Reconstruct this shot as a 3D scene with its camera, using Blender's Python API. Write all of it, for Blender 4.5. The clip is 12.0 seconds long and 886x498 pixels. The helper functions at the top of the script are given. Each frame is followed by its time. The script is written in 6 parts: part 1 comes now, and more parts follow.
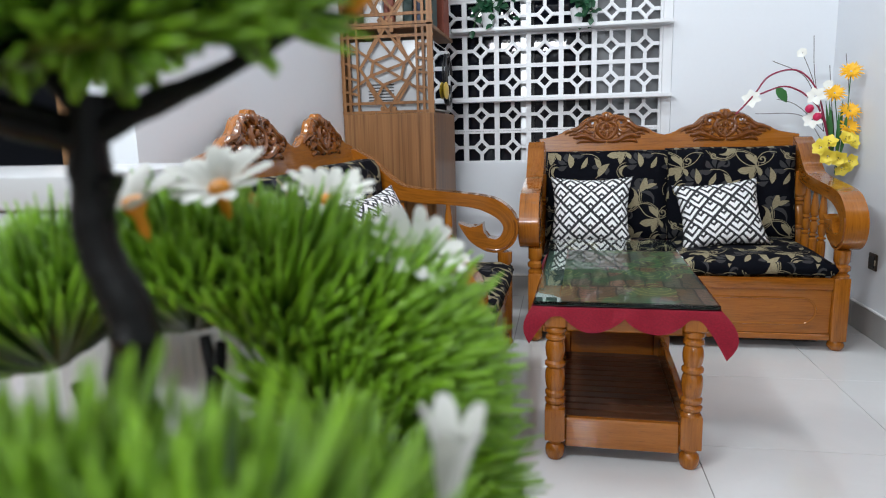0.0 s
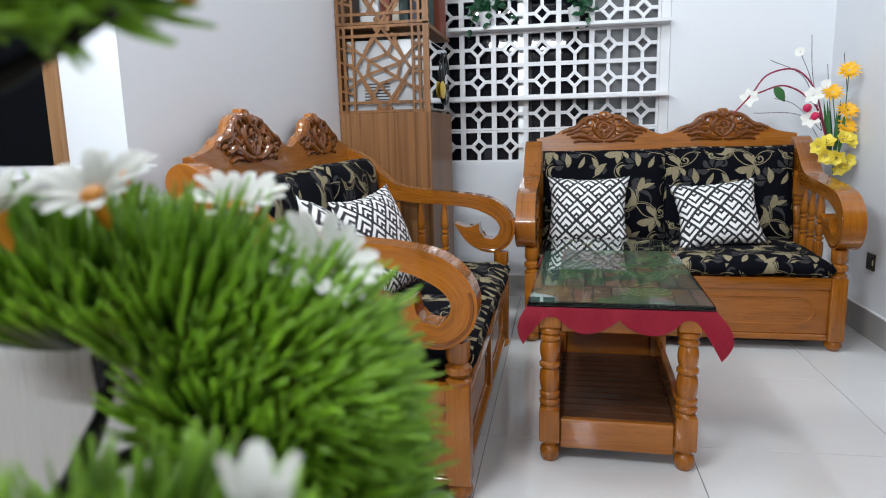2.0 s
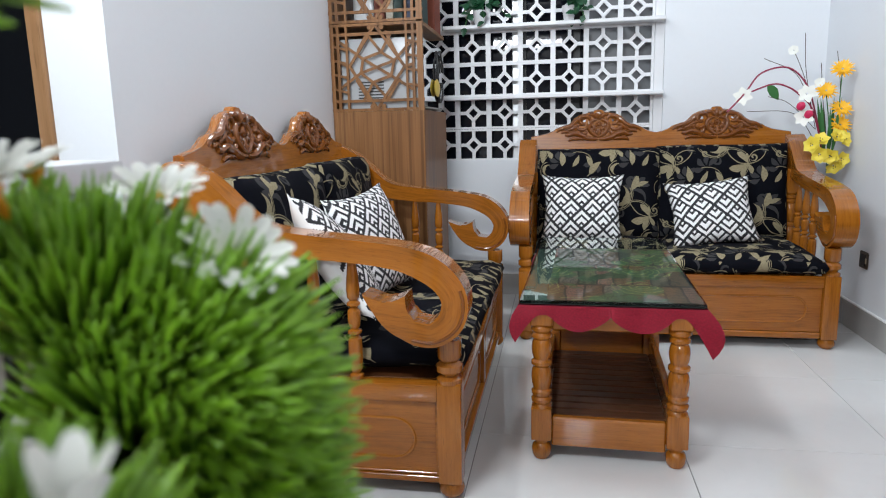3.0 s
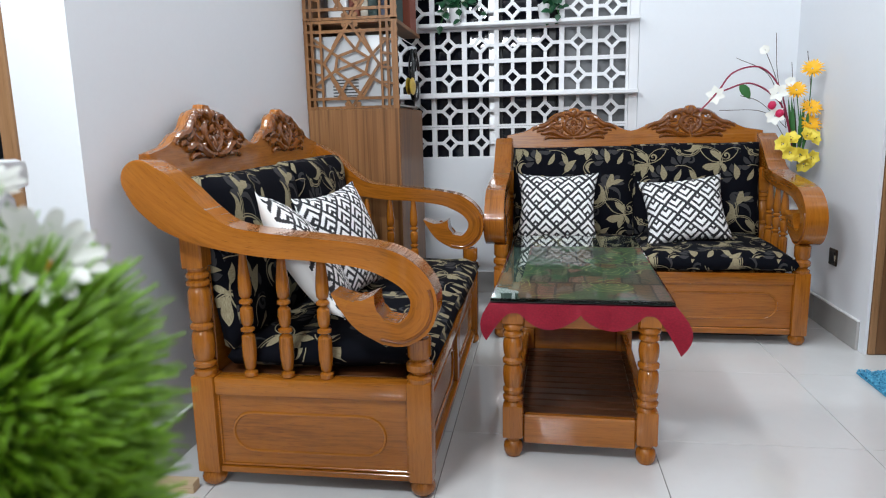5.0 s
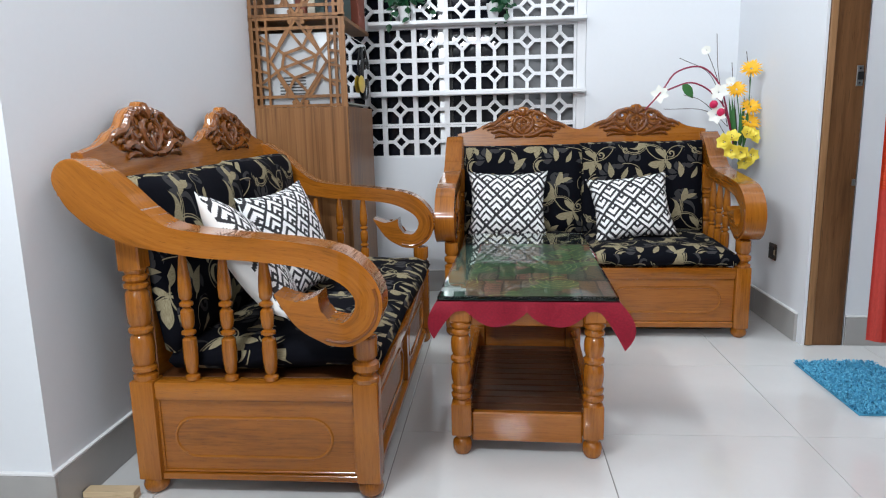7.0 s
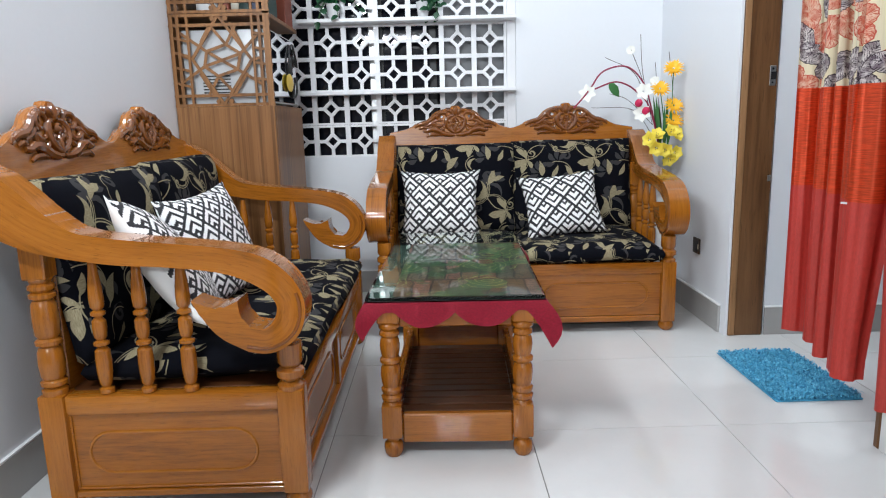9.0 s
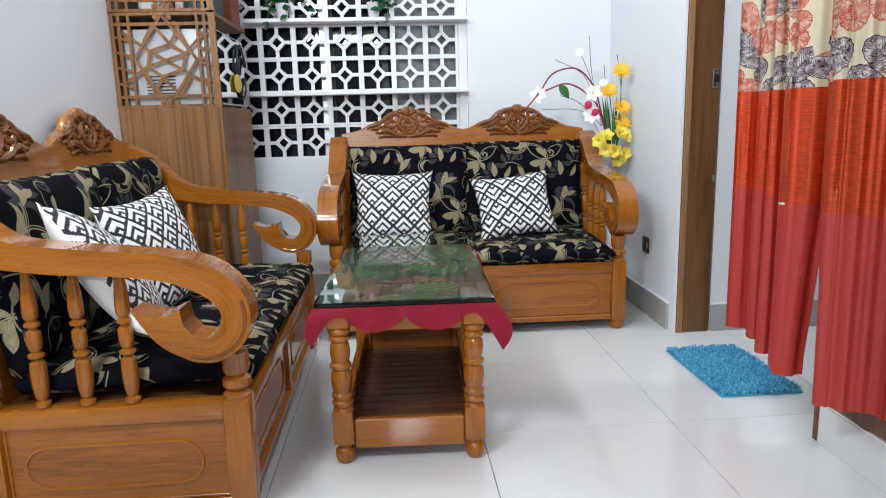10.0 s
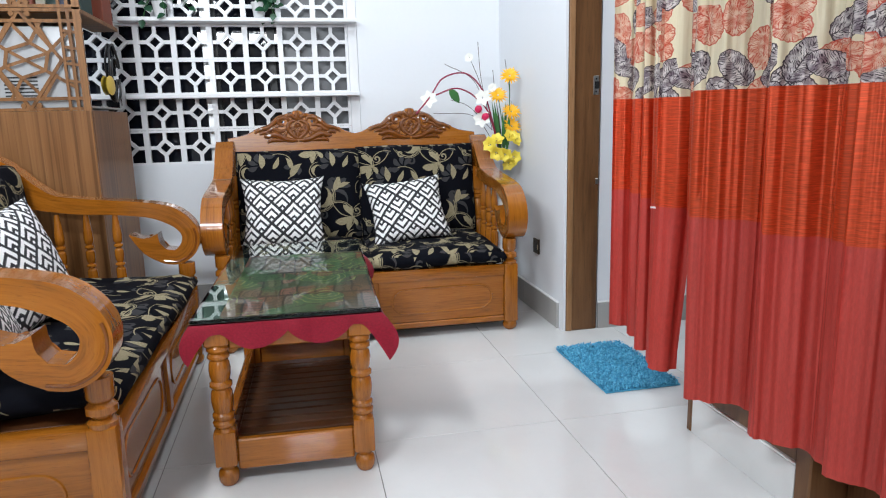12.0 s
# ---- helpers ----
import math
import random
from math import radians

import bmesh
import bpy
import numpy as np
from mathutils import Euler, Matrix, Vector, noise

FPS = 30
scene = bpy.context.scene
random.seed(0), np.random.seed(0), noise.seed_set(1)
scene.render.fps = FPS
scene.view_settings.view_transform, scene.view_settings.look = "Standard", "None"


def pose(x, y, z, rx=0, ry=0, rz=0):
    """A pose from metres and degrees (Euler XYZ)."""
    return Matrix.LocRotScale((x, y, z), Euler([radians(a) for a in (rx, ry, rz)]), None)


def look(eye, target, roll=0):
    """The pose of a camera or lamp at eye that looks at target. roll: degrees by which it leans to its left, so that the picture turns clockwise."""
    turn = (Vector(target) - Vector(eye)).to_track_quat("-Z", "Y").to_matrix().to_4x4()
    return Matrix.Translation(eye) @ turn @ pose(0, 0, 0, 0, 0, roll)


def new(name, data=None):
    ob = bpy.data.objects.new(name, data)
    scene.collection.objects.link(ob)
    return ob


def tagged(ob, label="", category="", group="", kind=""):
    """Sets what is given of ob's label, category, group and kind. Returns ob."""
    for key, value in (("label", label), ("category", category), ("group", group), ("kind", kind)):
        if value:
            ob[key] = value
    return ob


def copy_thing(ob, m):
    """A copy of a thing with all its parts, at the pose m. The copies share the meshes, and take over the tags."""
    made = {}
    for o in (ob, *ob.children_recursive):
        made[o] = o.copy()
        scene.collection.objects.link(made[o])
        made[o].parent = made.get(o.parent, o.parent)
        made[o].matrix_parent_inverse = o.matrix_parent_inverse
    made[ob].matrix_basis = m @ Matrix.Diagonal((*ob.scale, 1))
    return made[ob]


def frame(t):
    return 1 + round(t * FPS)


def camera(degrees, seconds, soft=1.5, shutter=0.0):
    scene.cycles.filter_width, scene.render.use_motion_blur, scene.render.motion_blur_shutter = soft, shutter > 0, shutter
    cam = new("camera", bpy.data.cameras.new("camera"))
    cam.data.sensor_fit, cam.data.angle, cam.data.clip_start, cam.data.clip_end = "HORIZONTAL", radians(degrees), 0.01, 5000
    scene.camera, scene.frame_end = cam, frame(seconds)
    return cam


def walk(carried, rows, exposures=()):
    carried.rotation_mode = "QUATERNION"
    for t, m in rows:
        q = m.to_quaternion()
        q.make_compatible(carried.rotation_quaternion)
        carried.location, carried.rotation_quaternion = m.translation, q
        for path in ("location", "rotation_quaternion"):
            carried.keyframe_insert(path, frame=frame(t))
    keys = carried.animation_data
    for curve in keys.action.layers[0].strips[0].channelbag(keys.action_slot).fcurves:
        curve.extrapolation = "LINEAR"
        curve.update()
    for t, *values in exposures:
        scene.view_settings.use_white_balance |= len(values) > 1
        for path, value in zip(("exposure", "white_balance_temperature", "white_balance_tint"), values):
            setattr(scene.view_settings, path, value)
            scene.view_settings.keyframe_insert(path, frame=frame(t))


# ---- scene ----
cam = camera(67.2, 12.0, 1.1)
cam.data.dof.use_dof, cam.data.dof.focus_distance, cam.data.dof.aperture_fstop = True, 2.3, 19.0
PATH = [
    (0, (0.005, 0.038, 0.94), (-0.341, 1.977, 0.595), -1.4),
    (0.5, (0.008, 0.041, 0.94), (-0.344, 1.979, 0.594), -1.5),
    (1, (0.012, 0.044, 0.942), (-0.342, 1.982, 0.594), -1.4),
    (1.5, (0.016, 0.048, 0.942), (-0.335, 1.986, 0.594), -1.4),
    (2, (0.021, 0.052, 0.94), (-0.326, 1.991, 0.593), -1.4),
    (2.5, (0.031, 0.055, 0.94), (-0.315, 1.993, 0.591), -1.4),
    (3, (0.037, 0.056, 0.938), (-0.303, 1.995, 0.587), -1.4),
    (5, (0.069, 0.064, 0.938), (-0.22, 2.011, 0.58), -1.3),
    (5.5, (0.078, 0.061, 0.94), (-0.19, 2.01, 0.58), -1.3),
    (6, (0.084, 0.067, 0.938), (-0.147, 2.02, 0.577), -1.3),
    (6.5, (0.091, 0.071, 0.935), (-0.108, 2.028, 0.574), -1.3),
    (7, (0.099, 0.073, 0.934), (-0.064, 2.033, 0.571), -1.3),
    (9, (0.141, 0.092, 0.935), (0.15, 2.057, 0.564), -1.5),
    (9.5, (0.154, 0.095, 0.943), (0.221, 2.059, 0.569), -1.5),
    (10, (0.166, 0.1, 0.944), (0.299, 2.06, 0.568), -1.5),
    (10.5, (0.185, 0.104, 0.953), (0.39, 2.058, 0.574), -1.5),
    (11, (0.201, 0.108, 0.96), (0.48, 2.052, 0.579), -1.6),
    (11.5, (0.218, 0.112, 0.964), (0.568, 2.044, 0.582), -1.5),
    (12, (0.232, 0.115, 0.963), (0.639, 2.035, 0.58), -1.4),
]
walk(cam, [(t, look(eye, target, roll)) for t, eye, target, roll in PATH], [(0, -0.08), (3, -0.06), (5, -0.02), (9, 0.10), (12, 0.15)])

# ---------------------------------------------------------------- light
night = bpy.data.worlds.new("night")
scene.world = night
night.use_nodes = True
night.node_tree.nodes["Background"].inputs["Color"].default_value = (0.02, 0.026, 0.045, 1)
night.node_tree.nodes["Background"].inputs["Strength"].default_value = 0.25

CEIL = 2.75


def lamp(name, m, sx, sy, watts, colour):
    data = bpy.data.lights.new(name, "AREA")
    data.shape, data.size, data.size_y = "RECTANGLE", sx, sy
    data.energy, data.color = watts, colour
    ob = new(name, data)
    ob.matrix_world = m
    return ob


COOL = (0.87, 0.938, 1.0)
# First tube is added fill; the others follow from a shadow and a reflection.
TUBES = (((-0.50, -2.90, 2.20), (0.45, 2.2, 0.8), 0, 1.15, 63), ((-0.87, 2.36, 2.36), (1.2, 2.3, 1.05), 0, 1.15, 13), ((-0.74, 0.42, 2.14), (0.60, 2.4, 1.45), 0, 0.58, 40))
for eye, aim, roll, length, watts in TUBES:
    lamp("lamp_tube", look(eye, aim, roll), length, 0.10, watts, COOL)
# Two added fills with no known source: over the seats and in the hall.
lamp("fill_seating", pose(0.62, 2.40, CEIL - 0.07), 0.5, 0.5, 14, COOL)
lamp("fill_hall", pose(2.3, 2.2, CEIL - 0.07), 0.3, 0.3, 14, COOL)

# ---------------------------------------------------------------- shader arithmetic
class Num:
    """A value in a node tree, with the usual arithmetic."""

    def __init__(self, nt, v):
        self.nt, self.v = nt, v

    def op(self, kind, *others, clamp=False):
        n = self.nt.nodes.new("ShaderNodeMath")
        n.operation, n.use_clamp = kind, clamp
        for slot, item in zip(n.inputs, (self, *others)):
            item = item.v if isinstance(item, Num) else item
            if isinstance(item, (int, float)):
                slot.default_value = item
            else:
                self.nt.links.new(item, slot)
        return Num(self.nt, n.outputs[0])

    def __add__(self, o): return self.op("ADD", o)
    def __radd__(self, o): return self.op("ADD", o)
    def __sub__(self, o): return self.op("SUBTRACT", o)
    def __rsub__(self, o): return Num(self.nt, o).op("SUBTRACT", self)
    def __mul__(self, o): return self.op("MULTIPLY", o)
    def __rmul__(self, o): return self.op("MULTIPLY", o)
    def __truediv__(self, o): return self.op("DIVIDE", o)
    def abs(self): return self.op("ABSOLUTE")
    def frac(self): return self.op("FRACT")
    def floor(self): return self.op("FLOOR")
    def sin(self): return self.op("SINE")
    def sqrt(self): return self.op("SQRT")
    def max(self, o): return self.op("MAXIMUM", o)
    def min(self, o): return self.op("MINIMUM", o)
    def above(self, o): return self.op("GREATER_THAN", o)
    def below(self, o): return self.op("LESS_THAN", o)
    def atan2(self, o): return self.op("ARCTAN2", o)
    def soft(self, a, b):
        n = self.nt.nodes.new("ShaderNodeMapRange")
        n.interpolation_type = "SMOOTHSTEP"
        n.inputs["From Min"].default_value, n.inputs["From Max"].default_value = a, b
        self.nt.links.new(self.v, n.inputs["Value"])
        return Num(self.nt, n.outputs[0])


class Mat:
    """A node material round one Principled shader."""

    def __init__(self, name, colour=(0.5, 0.5, 0.5), rough=0.5, metal=0.0, **more):
        self.m = bpy.data.materials.new(name)
        self.m.use_nodes = True
        self.nt = self.m.node_tree
        self.b = self.nt.nodes["Principled BSDF"]
        self.b.inputs["Base Color"].default_value = (*colour, 1)
        self.b.inputs["Roughness"].default_value = rough
        self.b.inputs["Metallic"].default_value = metal
        for key, value in more.items():
            self.b.inputs[key].default_value = value

    def node(self, kind, **props):
        n = self.nt.nodes.new(kind)
        for key, value in props.items():
            n.inputs[key].default_value = value
        return n

    def link(self, a, b):
        self.nt.links.new(a.v if isinstance(a, Num) else a, b)

    def coord(self, kind="Object", scale=(1, 1, 1)):
        n = self.node("ShaderNodeTexCoord")
        mapping = self.node("ShaderNodeMapping", Scale=scale)
        self.link(n.outputs[kind], mapping.inputs["Vector"])
        return mapping.outputs[0]

    def xyz(self, vec):
        n = self.node("ShaderNodeSeparateXYZ")
        self.link(vec, n.inputs[0])
        return [Num(self.nt, o) for o in n.outputs]

    def noise(self, vec, scale, detail=4, rough=0.55, distort=0.0):
        n = self.node("ShaderNodeTexNoise", Scale=scale, Detail=detail, Roughness=rough, Distortion=distort)
        self.link(vec, n.inputs["Vector"])
        return Num(self.nt, n.outputs["Fac"])

    def rand(self):
        return Num(self.nt, self.node("ShaderNodeObjectInfo").outputs["Random"])

    def mix(self, fac, a, b, mode="MIX"):
        n = self.node("ShaderNodeMix")
        n.data_type, n.blend_type = "RGBA", mode
        for slot, item in ((n.inputs[0], fac), (n.inputs[6], a), (n.inputs[7], b)):
            if isinstance(item, tuple):
                slot.default_value = (*item, 1)
            elif isinstance(item, (int, float)):
                slot.default_value = item
            else:
                self.link(item, slot)
        return n.outputs[2]

    def ramp(self, fac, *stops):
        n = self.node("ShaderNodeValToRGB")
        e = n.color_ramp.elements
        while len(e) < len(stops):
            e.new(0.5)
        for slot, (p, c) in zip(e, stops):
            slot.position, slot.color = p, (*c, 1)
        self.link(fac, n.inputs[0])
        return n.outputs[0]

    def colour(self, c): self.link(c, self.b.inputs["Base Color"]); return self
    def rough(self, c): self.link(c, self.b.inputs["Roughness"]); return self

    def bump(self, height, strength=0.2, distance=0.002):
        n = self.node("ShaderNodeBump", Strength=strength, Distance=distance)
        self.link(height, n.inputs["Height"])
        self.link(n.outputs[0], self.b.inputs["Normal"])
        return self


# ---------------------------------------------------------------- materials
def wood(name, dark, mid, light, axis, rough=0.24, coat=0.85, fine=1.0, stripe=0.0, stored=""):
    """Varnished timber with its grain along one axis of the object."""
    m = Mat(name, mid, rough)
    m.b.inputs["Coat Weight"].default_value = coat
    m.b.inputs["Coat Roughness"].default_value = 0.06
    m.b.inputs["Specular IOR Level"].default_value = 0.22
    stretch = [26 * fine, 26 * fine, 26 * fine]
    stretch["xyz".index(axis)] = 1.6 * fine if not stripe else 0.35
    broad = [5, 5, 5]
    broad["xyz".index(axis)] = 0.8
    r = m.rand()
    if stored:
        shift = m.node("ShaderNodeAttribute")
        shift.attribute_name = stored
    else:
        shift = m.node("ShaderNodeTexCoord")
    add = m.node("ShaderNodeVectorMath")
    add.operation = "ADD"
    comb = m.node("ShaderNodeCombineXYZ")
    for slot, k in zip(comb.inputs, (7.3, 3.1, 5.7)):
        m.link(r * k, slot)
    m.link(shift.outputs["Vector" if stored else "Object"], add.inputs[0])
    m.link(comb.outputs[0], add.inputs[1])

    def scaled(s):
        n = m.node("ShaderNodeMapping", Scale=s)
        m.link(add.outputs[0], n.inputs["Vector"])
        return n.outputs[0]

    grain = m.noise(scaled(stretch), 2.2, 6, 0.62, 0.25)
    cloud = m.noise(scaled(broad), 1.3, 3, 0.5, 0.6)
    pores = m.noise(scaled([a * 4 for a in stretch]), 2.0, 2, 0.5)
    tone = (grain * 0.50 + cloud * 0.50).soft(0.10, 0.90)
    c = m.ramp(tone, (0.0, dark), (0.45, mid), (1.0, light))
    c = m.mix(pores.soft(0.58, 0.74) * 0.42, c, tuple(a * 0.6 for a in dark))
    knots = m.noise(scaled([a * 0.5 for a in stretch]), 1.0, 5, 0.7, 1.5)
    c = m.mix(knots.soft(0.57, 0.72) * 0.30, c, dark)
    if stripe:
        lines = m.noise(scaled([a * 1.7 for a in stretch]), 1.0, 2, 0.4)
        c = m.mix(lines.soft(0.52, 0.62) * stripe, c, dark)
    m.colour(c)
    m.rough(cloud * 0.12 + (rough - 0.05))
    m.bump(grain + pores * 0.4, 0.05, 0.0008)
    return m.m


W_DARK, W_MID, W_LIGHT = (0.084, 0.023, 0.002), (0.306, 0.098, 0.008), (0.455, 0.160, 0.017)
WOOD = {a: wood("teak_" + a, W_DARK, W_MID, W_LIGHT, a, fine=2.6) for a in "xyz"}
WOOD_BENT = wood("teak_bent", W_DARK, W_MID, W_LIGHT, "y", fine=2.4, stored="grain")
# Darker teak copy; on the arms it paints a groove's shade.
CARVED = wood("teak_carved", (0.085, 0.024, 0.004), (0.17, 0.050, 0.007), (0.24, 0.076, 0.010), "z", 0.20, 0.8)
UNDERLAY = Mat("dark_green_felt", (0.012, 0.030, 0.020), 0.8).m
# Same teak, darkened for the shade under the table and cushions.
TEAK_SHADED = wood("teak_shaded", (0.028, 0.009, 0.004), (0.075, 0.025, 0.008), (0.125, 0.044, 0.014), "x", 0.42, 0.12)
JAMB = wood("door_wood", (0.034, 0.014, 0.006), (0.124, 0.056, 0.022), (0.205, 0.102, 0.044), "z", 0.35, 0.25)
JAMB_PALE = wood("pale_door_wood", (0.10, 0.048, 0.02), (0.26, 0.135, 0.06), (0.36, 0.20, 0.10), "z", 0.4, 0.1)
LAMINATE = {a: wood("laminate_" + a, (0.080, 0.032, 0.011), (0.225, 0.102, 0.037), (0.310, 0.152, 0.062), a, 0.38, 0.0, 1.2, 0.50) for a in "xz"}
PLANK = wood("pine", (0.40, 0.28, 0.16), (0.55, 0.42, 0.26), (0.66, 0.53, 0.36), "x", 0.6, 0.0)


def paint(name, colour, rough=0.55):
    m = Mat(name, colour, rough)
    v = m.coord()
    patch = m.noise(v, 1.1, 4)
    stip = m.noise(v, 55, 3)
    c = m.mix((patch * 0.10).soft(0.0, 0.12) * 0.5, colour, tuple(a * 0.93 for a in colour))
    m.colour(m.mix(stip.soft(0.3, 0.8) * 0.12, c, tuple(a * 0.9 for a in colour)))
    m.bump(stip * 0.6 + patch, 0.10, 0.002)
    return m.m


WALL = paint("white_wall_paint", (0.77, 0.795, 0.83))
CEILING = paint("ceiling_paint", (0.82, 0.82, 0.82), 0.7)
GRILLE = paint("grille_paint", (0.80, 0.81, 0.83), 0.38)
# Beige picked for unseen walls to dim and warm the bounced light.
BEIGE = paint("beige_bounce_paint", (0.44, 0.385, 0.33))
# Near-black colour stands in for missing light in the room and yard.
SHADE_ROOM = paint("painted_unlit_shade", (0.05, 0.055, 0.07), 0.6)


def porcelain(name, colour, rough, vein=0.04):
    m = Mat(name, colour, rough)
    v = m.coord("Object")
    r = m.rand()
    cloud = m.noise(v, 2.3, 5, 0.6, 1.2)
    fine = m.noise(v, 40, 3)
    c = m.mix(cloud.soft(0.35, 0.7), tuple(a * (1 - vein) for a in colour), colour)
    c = m.mix(r * 0.08, c, tuple(a * 0.8 for a in colour))
    m.colour(m.mix(fine.soft(0.55, 0.8) * 0.10, c, tuple(a * 0.75 for a in colour)))
    m.rough(cloud * 0.06 + (rough - 0.02))
    m.b.inputs["Specular IOR Level"].default_value = 0.55
    return m.m


TILE = porcelain("floor_porcelain", (0.66, 0.665, 0.66), 0.10)
GROUT = Mat("grout", (0.20, 0.195, 0.185), 0.9).m
SKIRT = porcelain("skirting_porcelain", (0.40, 0.39, 0.375), 0.18, 0.08)
EDGE_WHITE = Mat("skirting_edge", (0.8, 0.8, 0.8), 0.4).m


def leaf(u, v, cx, cy, deg, length, width, bend=0.0):
    """1 inside a pointed leaf, 0 outside."""
    c, s = math.cos(radians(deg)), math.sin(radians(deg))
    x, y = (u - cx), (v - cy)
    a = (x * c + y * s) / length
    b = (y * c - x * s) / width
    body = (1.0 - a * a).max(0.0)
    return (body * (1.0 - a * 0.45) - (b - body * (bend * -1.0)).abs() * 1.0).above(0.0)


def spiral(u, v, cx, cy, turn, pitch, reach, thick, sign=1.0):
    x, y = (u - cx), (v - cy)
    r = (x * x + y * y).sqrt()
    ang = (y * sign).atan2(x) / (2 * math.pi)
    wave = (r / pitch - ang + turn).frac()
    return ((wave - 0.5).abs().below(thick)) * r.below(reach)


def arc(u, v, cx, cy, radius, thick, deg, spread):
    """A crescent: a ring whose width swells at the given bearing."""
    x, y = (u - cx), (v - cy)
    r = (x * x + y * y).sqrt()
    ang = y.atan2(x) - radians(deg)
    swell = (ang * 0.5).sin().abs()
    return ((r - radius).abs() - (1.0 - swell * spread) * thick).below(0.0)


def ring_line(u, v, cx, cy, radius, thick, deg):
    """Half of a thin circle, towards the given bearing."""
    x, y = (u - cx), (v - cy)
    r = (x * x + y * y).sqrt()
    ang = (y.atan2(x) - radians(deg)) * 0.5
    return (r - radius).abs().below(thick) * ang.sin().abs().below(0.72)


def scroll_fabric():
    """Black upholstery with cream and grey scrolls and leaves."""
    m = Mat("scroll_fabric", (0.01, 0.01, 0.014), 0.85)
    m.b.inputs["Specular IOR Level"].default_value = 0.06
    uv = m.xyz(m.coord("UV", (1.06, 1.06, 1)))
    r = m.rand()
    wob = m.noise(m.coord("UV"), 9, 2)
    T = 0.36
    u0, v0 = uv[0] + (wob - 0.5) * 0.02 + r * 3.7, uv[1] + (wob - 0.5) * 0.015 + (r * 7.0).frac() * T
    row = (v0 / T).floor()
    u = ((u0 + row * 0.17) / T).frac() * T
    v = (v0 / T).frac() * T
    cream = arc(u, v, 0.095, 0.262, 0.052, 0.019, 335, 1.4)
    # a spray of leaves round one node, with a curl above it
    for deg, reach, broad, bend in ((196, 0.052, 0.0190, 0.5), (128, 0.044, 0.0125, -0.5), (92, 0.030, 0.0095, 0.4), (252, 0.044, 0.0130, -0.4), (300, 0.032, 0.0110, 0.4)):
        cream = cream.max(leaf(u, v, 0.255 + 0.92 * reach * math.cos(radians(deg)), 0.150 + 0.92 * reach * math.sin(radians(deg)), deg + 180, reach * 0.86, broad, bend))
    for q in (spiral(u, v, 0.283, 0.182, 0.7, 0.020, 0.021, 0.20, -1.0), arc(u, v, 0.265, 0.035, 0.030, 0.010, 160, 1.4), spiral(u, v, 0.052, 0.205, 0.3, 0.020, 0.020, 0.18),
              leaf(u, v, 0.045, 0.085, 62, 0.036, 0.0115, 0.5), leaf(u, v, 0.332, 0.275, 250, 0.030, 0.0105, 0.4), leaf(u, v, 0.150, 0.045, 48, 0.048, 0.0170, -0.5), leaf(u, v, 0.112, 0.082, 118, 0.034, 0.0120, 0.5), leaf(u, v, 0.180, 0.332, 75, 0.046, 0.0165, 0.5), leaf(u, v, 0.222, 0.318, 20, 0.032, 0.0110, -0.4), leaf(u, v, 0.330, 0.100, 98, 0.042, 0.0150, 0.5),
              ring_line(u, v, 0.095, 0.262, 0.073, 0.0022, 300), ring_line(u, v, 0.095, 0.262, 0.081, 0.0014, 290), ring_line(u, v, 0.265, 0.035, 0.047, 0.0018, 190),
              ring_line(u, v, 0.180, 0.150, 0.078, 0.0020, 60), ring_line(u, v, 0.180, 0.150, 0.086, 0.0014, 50), ring_line(u, v, 0.330, 0.300, 0.050, 0.0015, 120), ring_line(u, v, 0.255, 0.245, 0.096, 0.0020, 250), ring_line(u, v, 0.330, 0.150, 0.075, 0.0018, 100), ring_line(u, v, 0.060, 0.060, 0.075, 0.0018, 20)):
        cream = cream.max(q)
    # muted grey flourishes: hooked stems with rows of leaves
    grey = arc(u, v, 0.185, 0.240, 0.050, 0.010, 60, 1.3)
    for cx, cy, first, step, count in ((0.060, 0.130, 40, 48, 4), (0.190, 0.300, 10, 40, 5), (0.330, 0.075, 60, 45, 4), (0.150, 0.085, 200, 40, 3)):
        for k in range(count):
            deg = first + k * step
            grey = grey.max(leaf(u, v, cx + 0.040 * math.cos(radians(deg)), cy + 0.040 * math.sin(radians(deg)), deg + 180, 0.028, 0.0125, 0.6))
    for q in (spiral(u, v, 0.165, 0.335, 0.1, 0.026, 0.030, 0.25), spiral(u, v, 0.335, 0.335, 0.1, 0.026, 0.030, 0.25, -1.0), spiral(u, v, 0.105, 0.165, 0.6, 0.024, 0.026, 0.25), spiral(u, v, 0.345, 0.225, 0.4, 0.024, 0.026, 0.25, -1.0)):
        grey = grey.max(q)
    weave = m.noise(m.coord("UV", (900, 300, 1)), 1.0, 2)
    thread = m.noise(m.coord("UV", (60, 700, 1)), 1.0, 2)
    c = m.mix(grey, (0.0042, 0.0046, 0.0075), (0.046, 0.045, 0.047))
    c = m.mix(cream, c, m.mix(thread.soft(0.3, 0.7), (0.22, 0.185, 0.108), (0.36, 0.31, 0.20)))
    m.colour(m.mix(weave * 0.18, c, (0.002, 0.002, 0.003)))
    fold = m.noise(m.coord("UV", (1, 1, 1)), 7, 3, 0.5, 0.4)
    m.bump(weave * 0.05 + fold * 1.0, 0.35, 0.008)
    return m.m


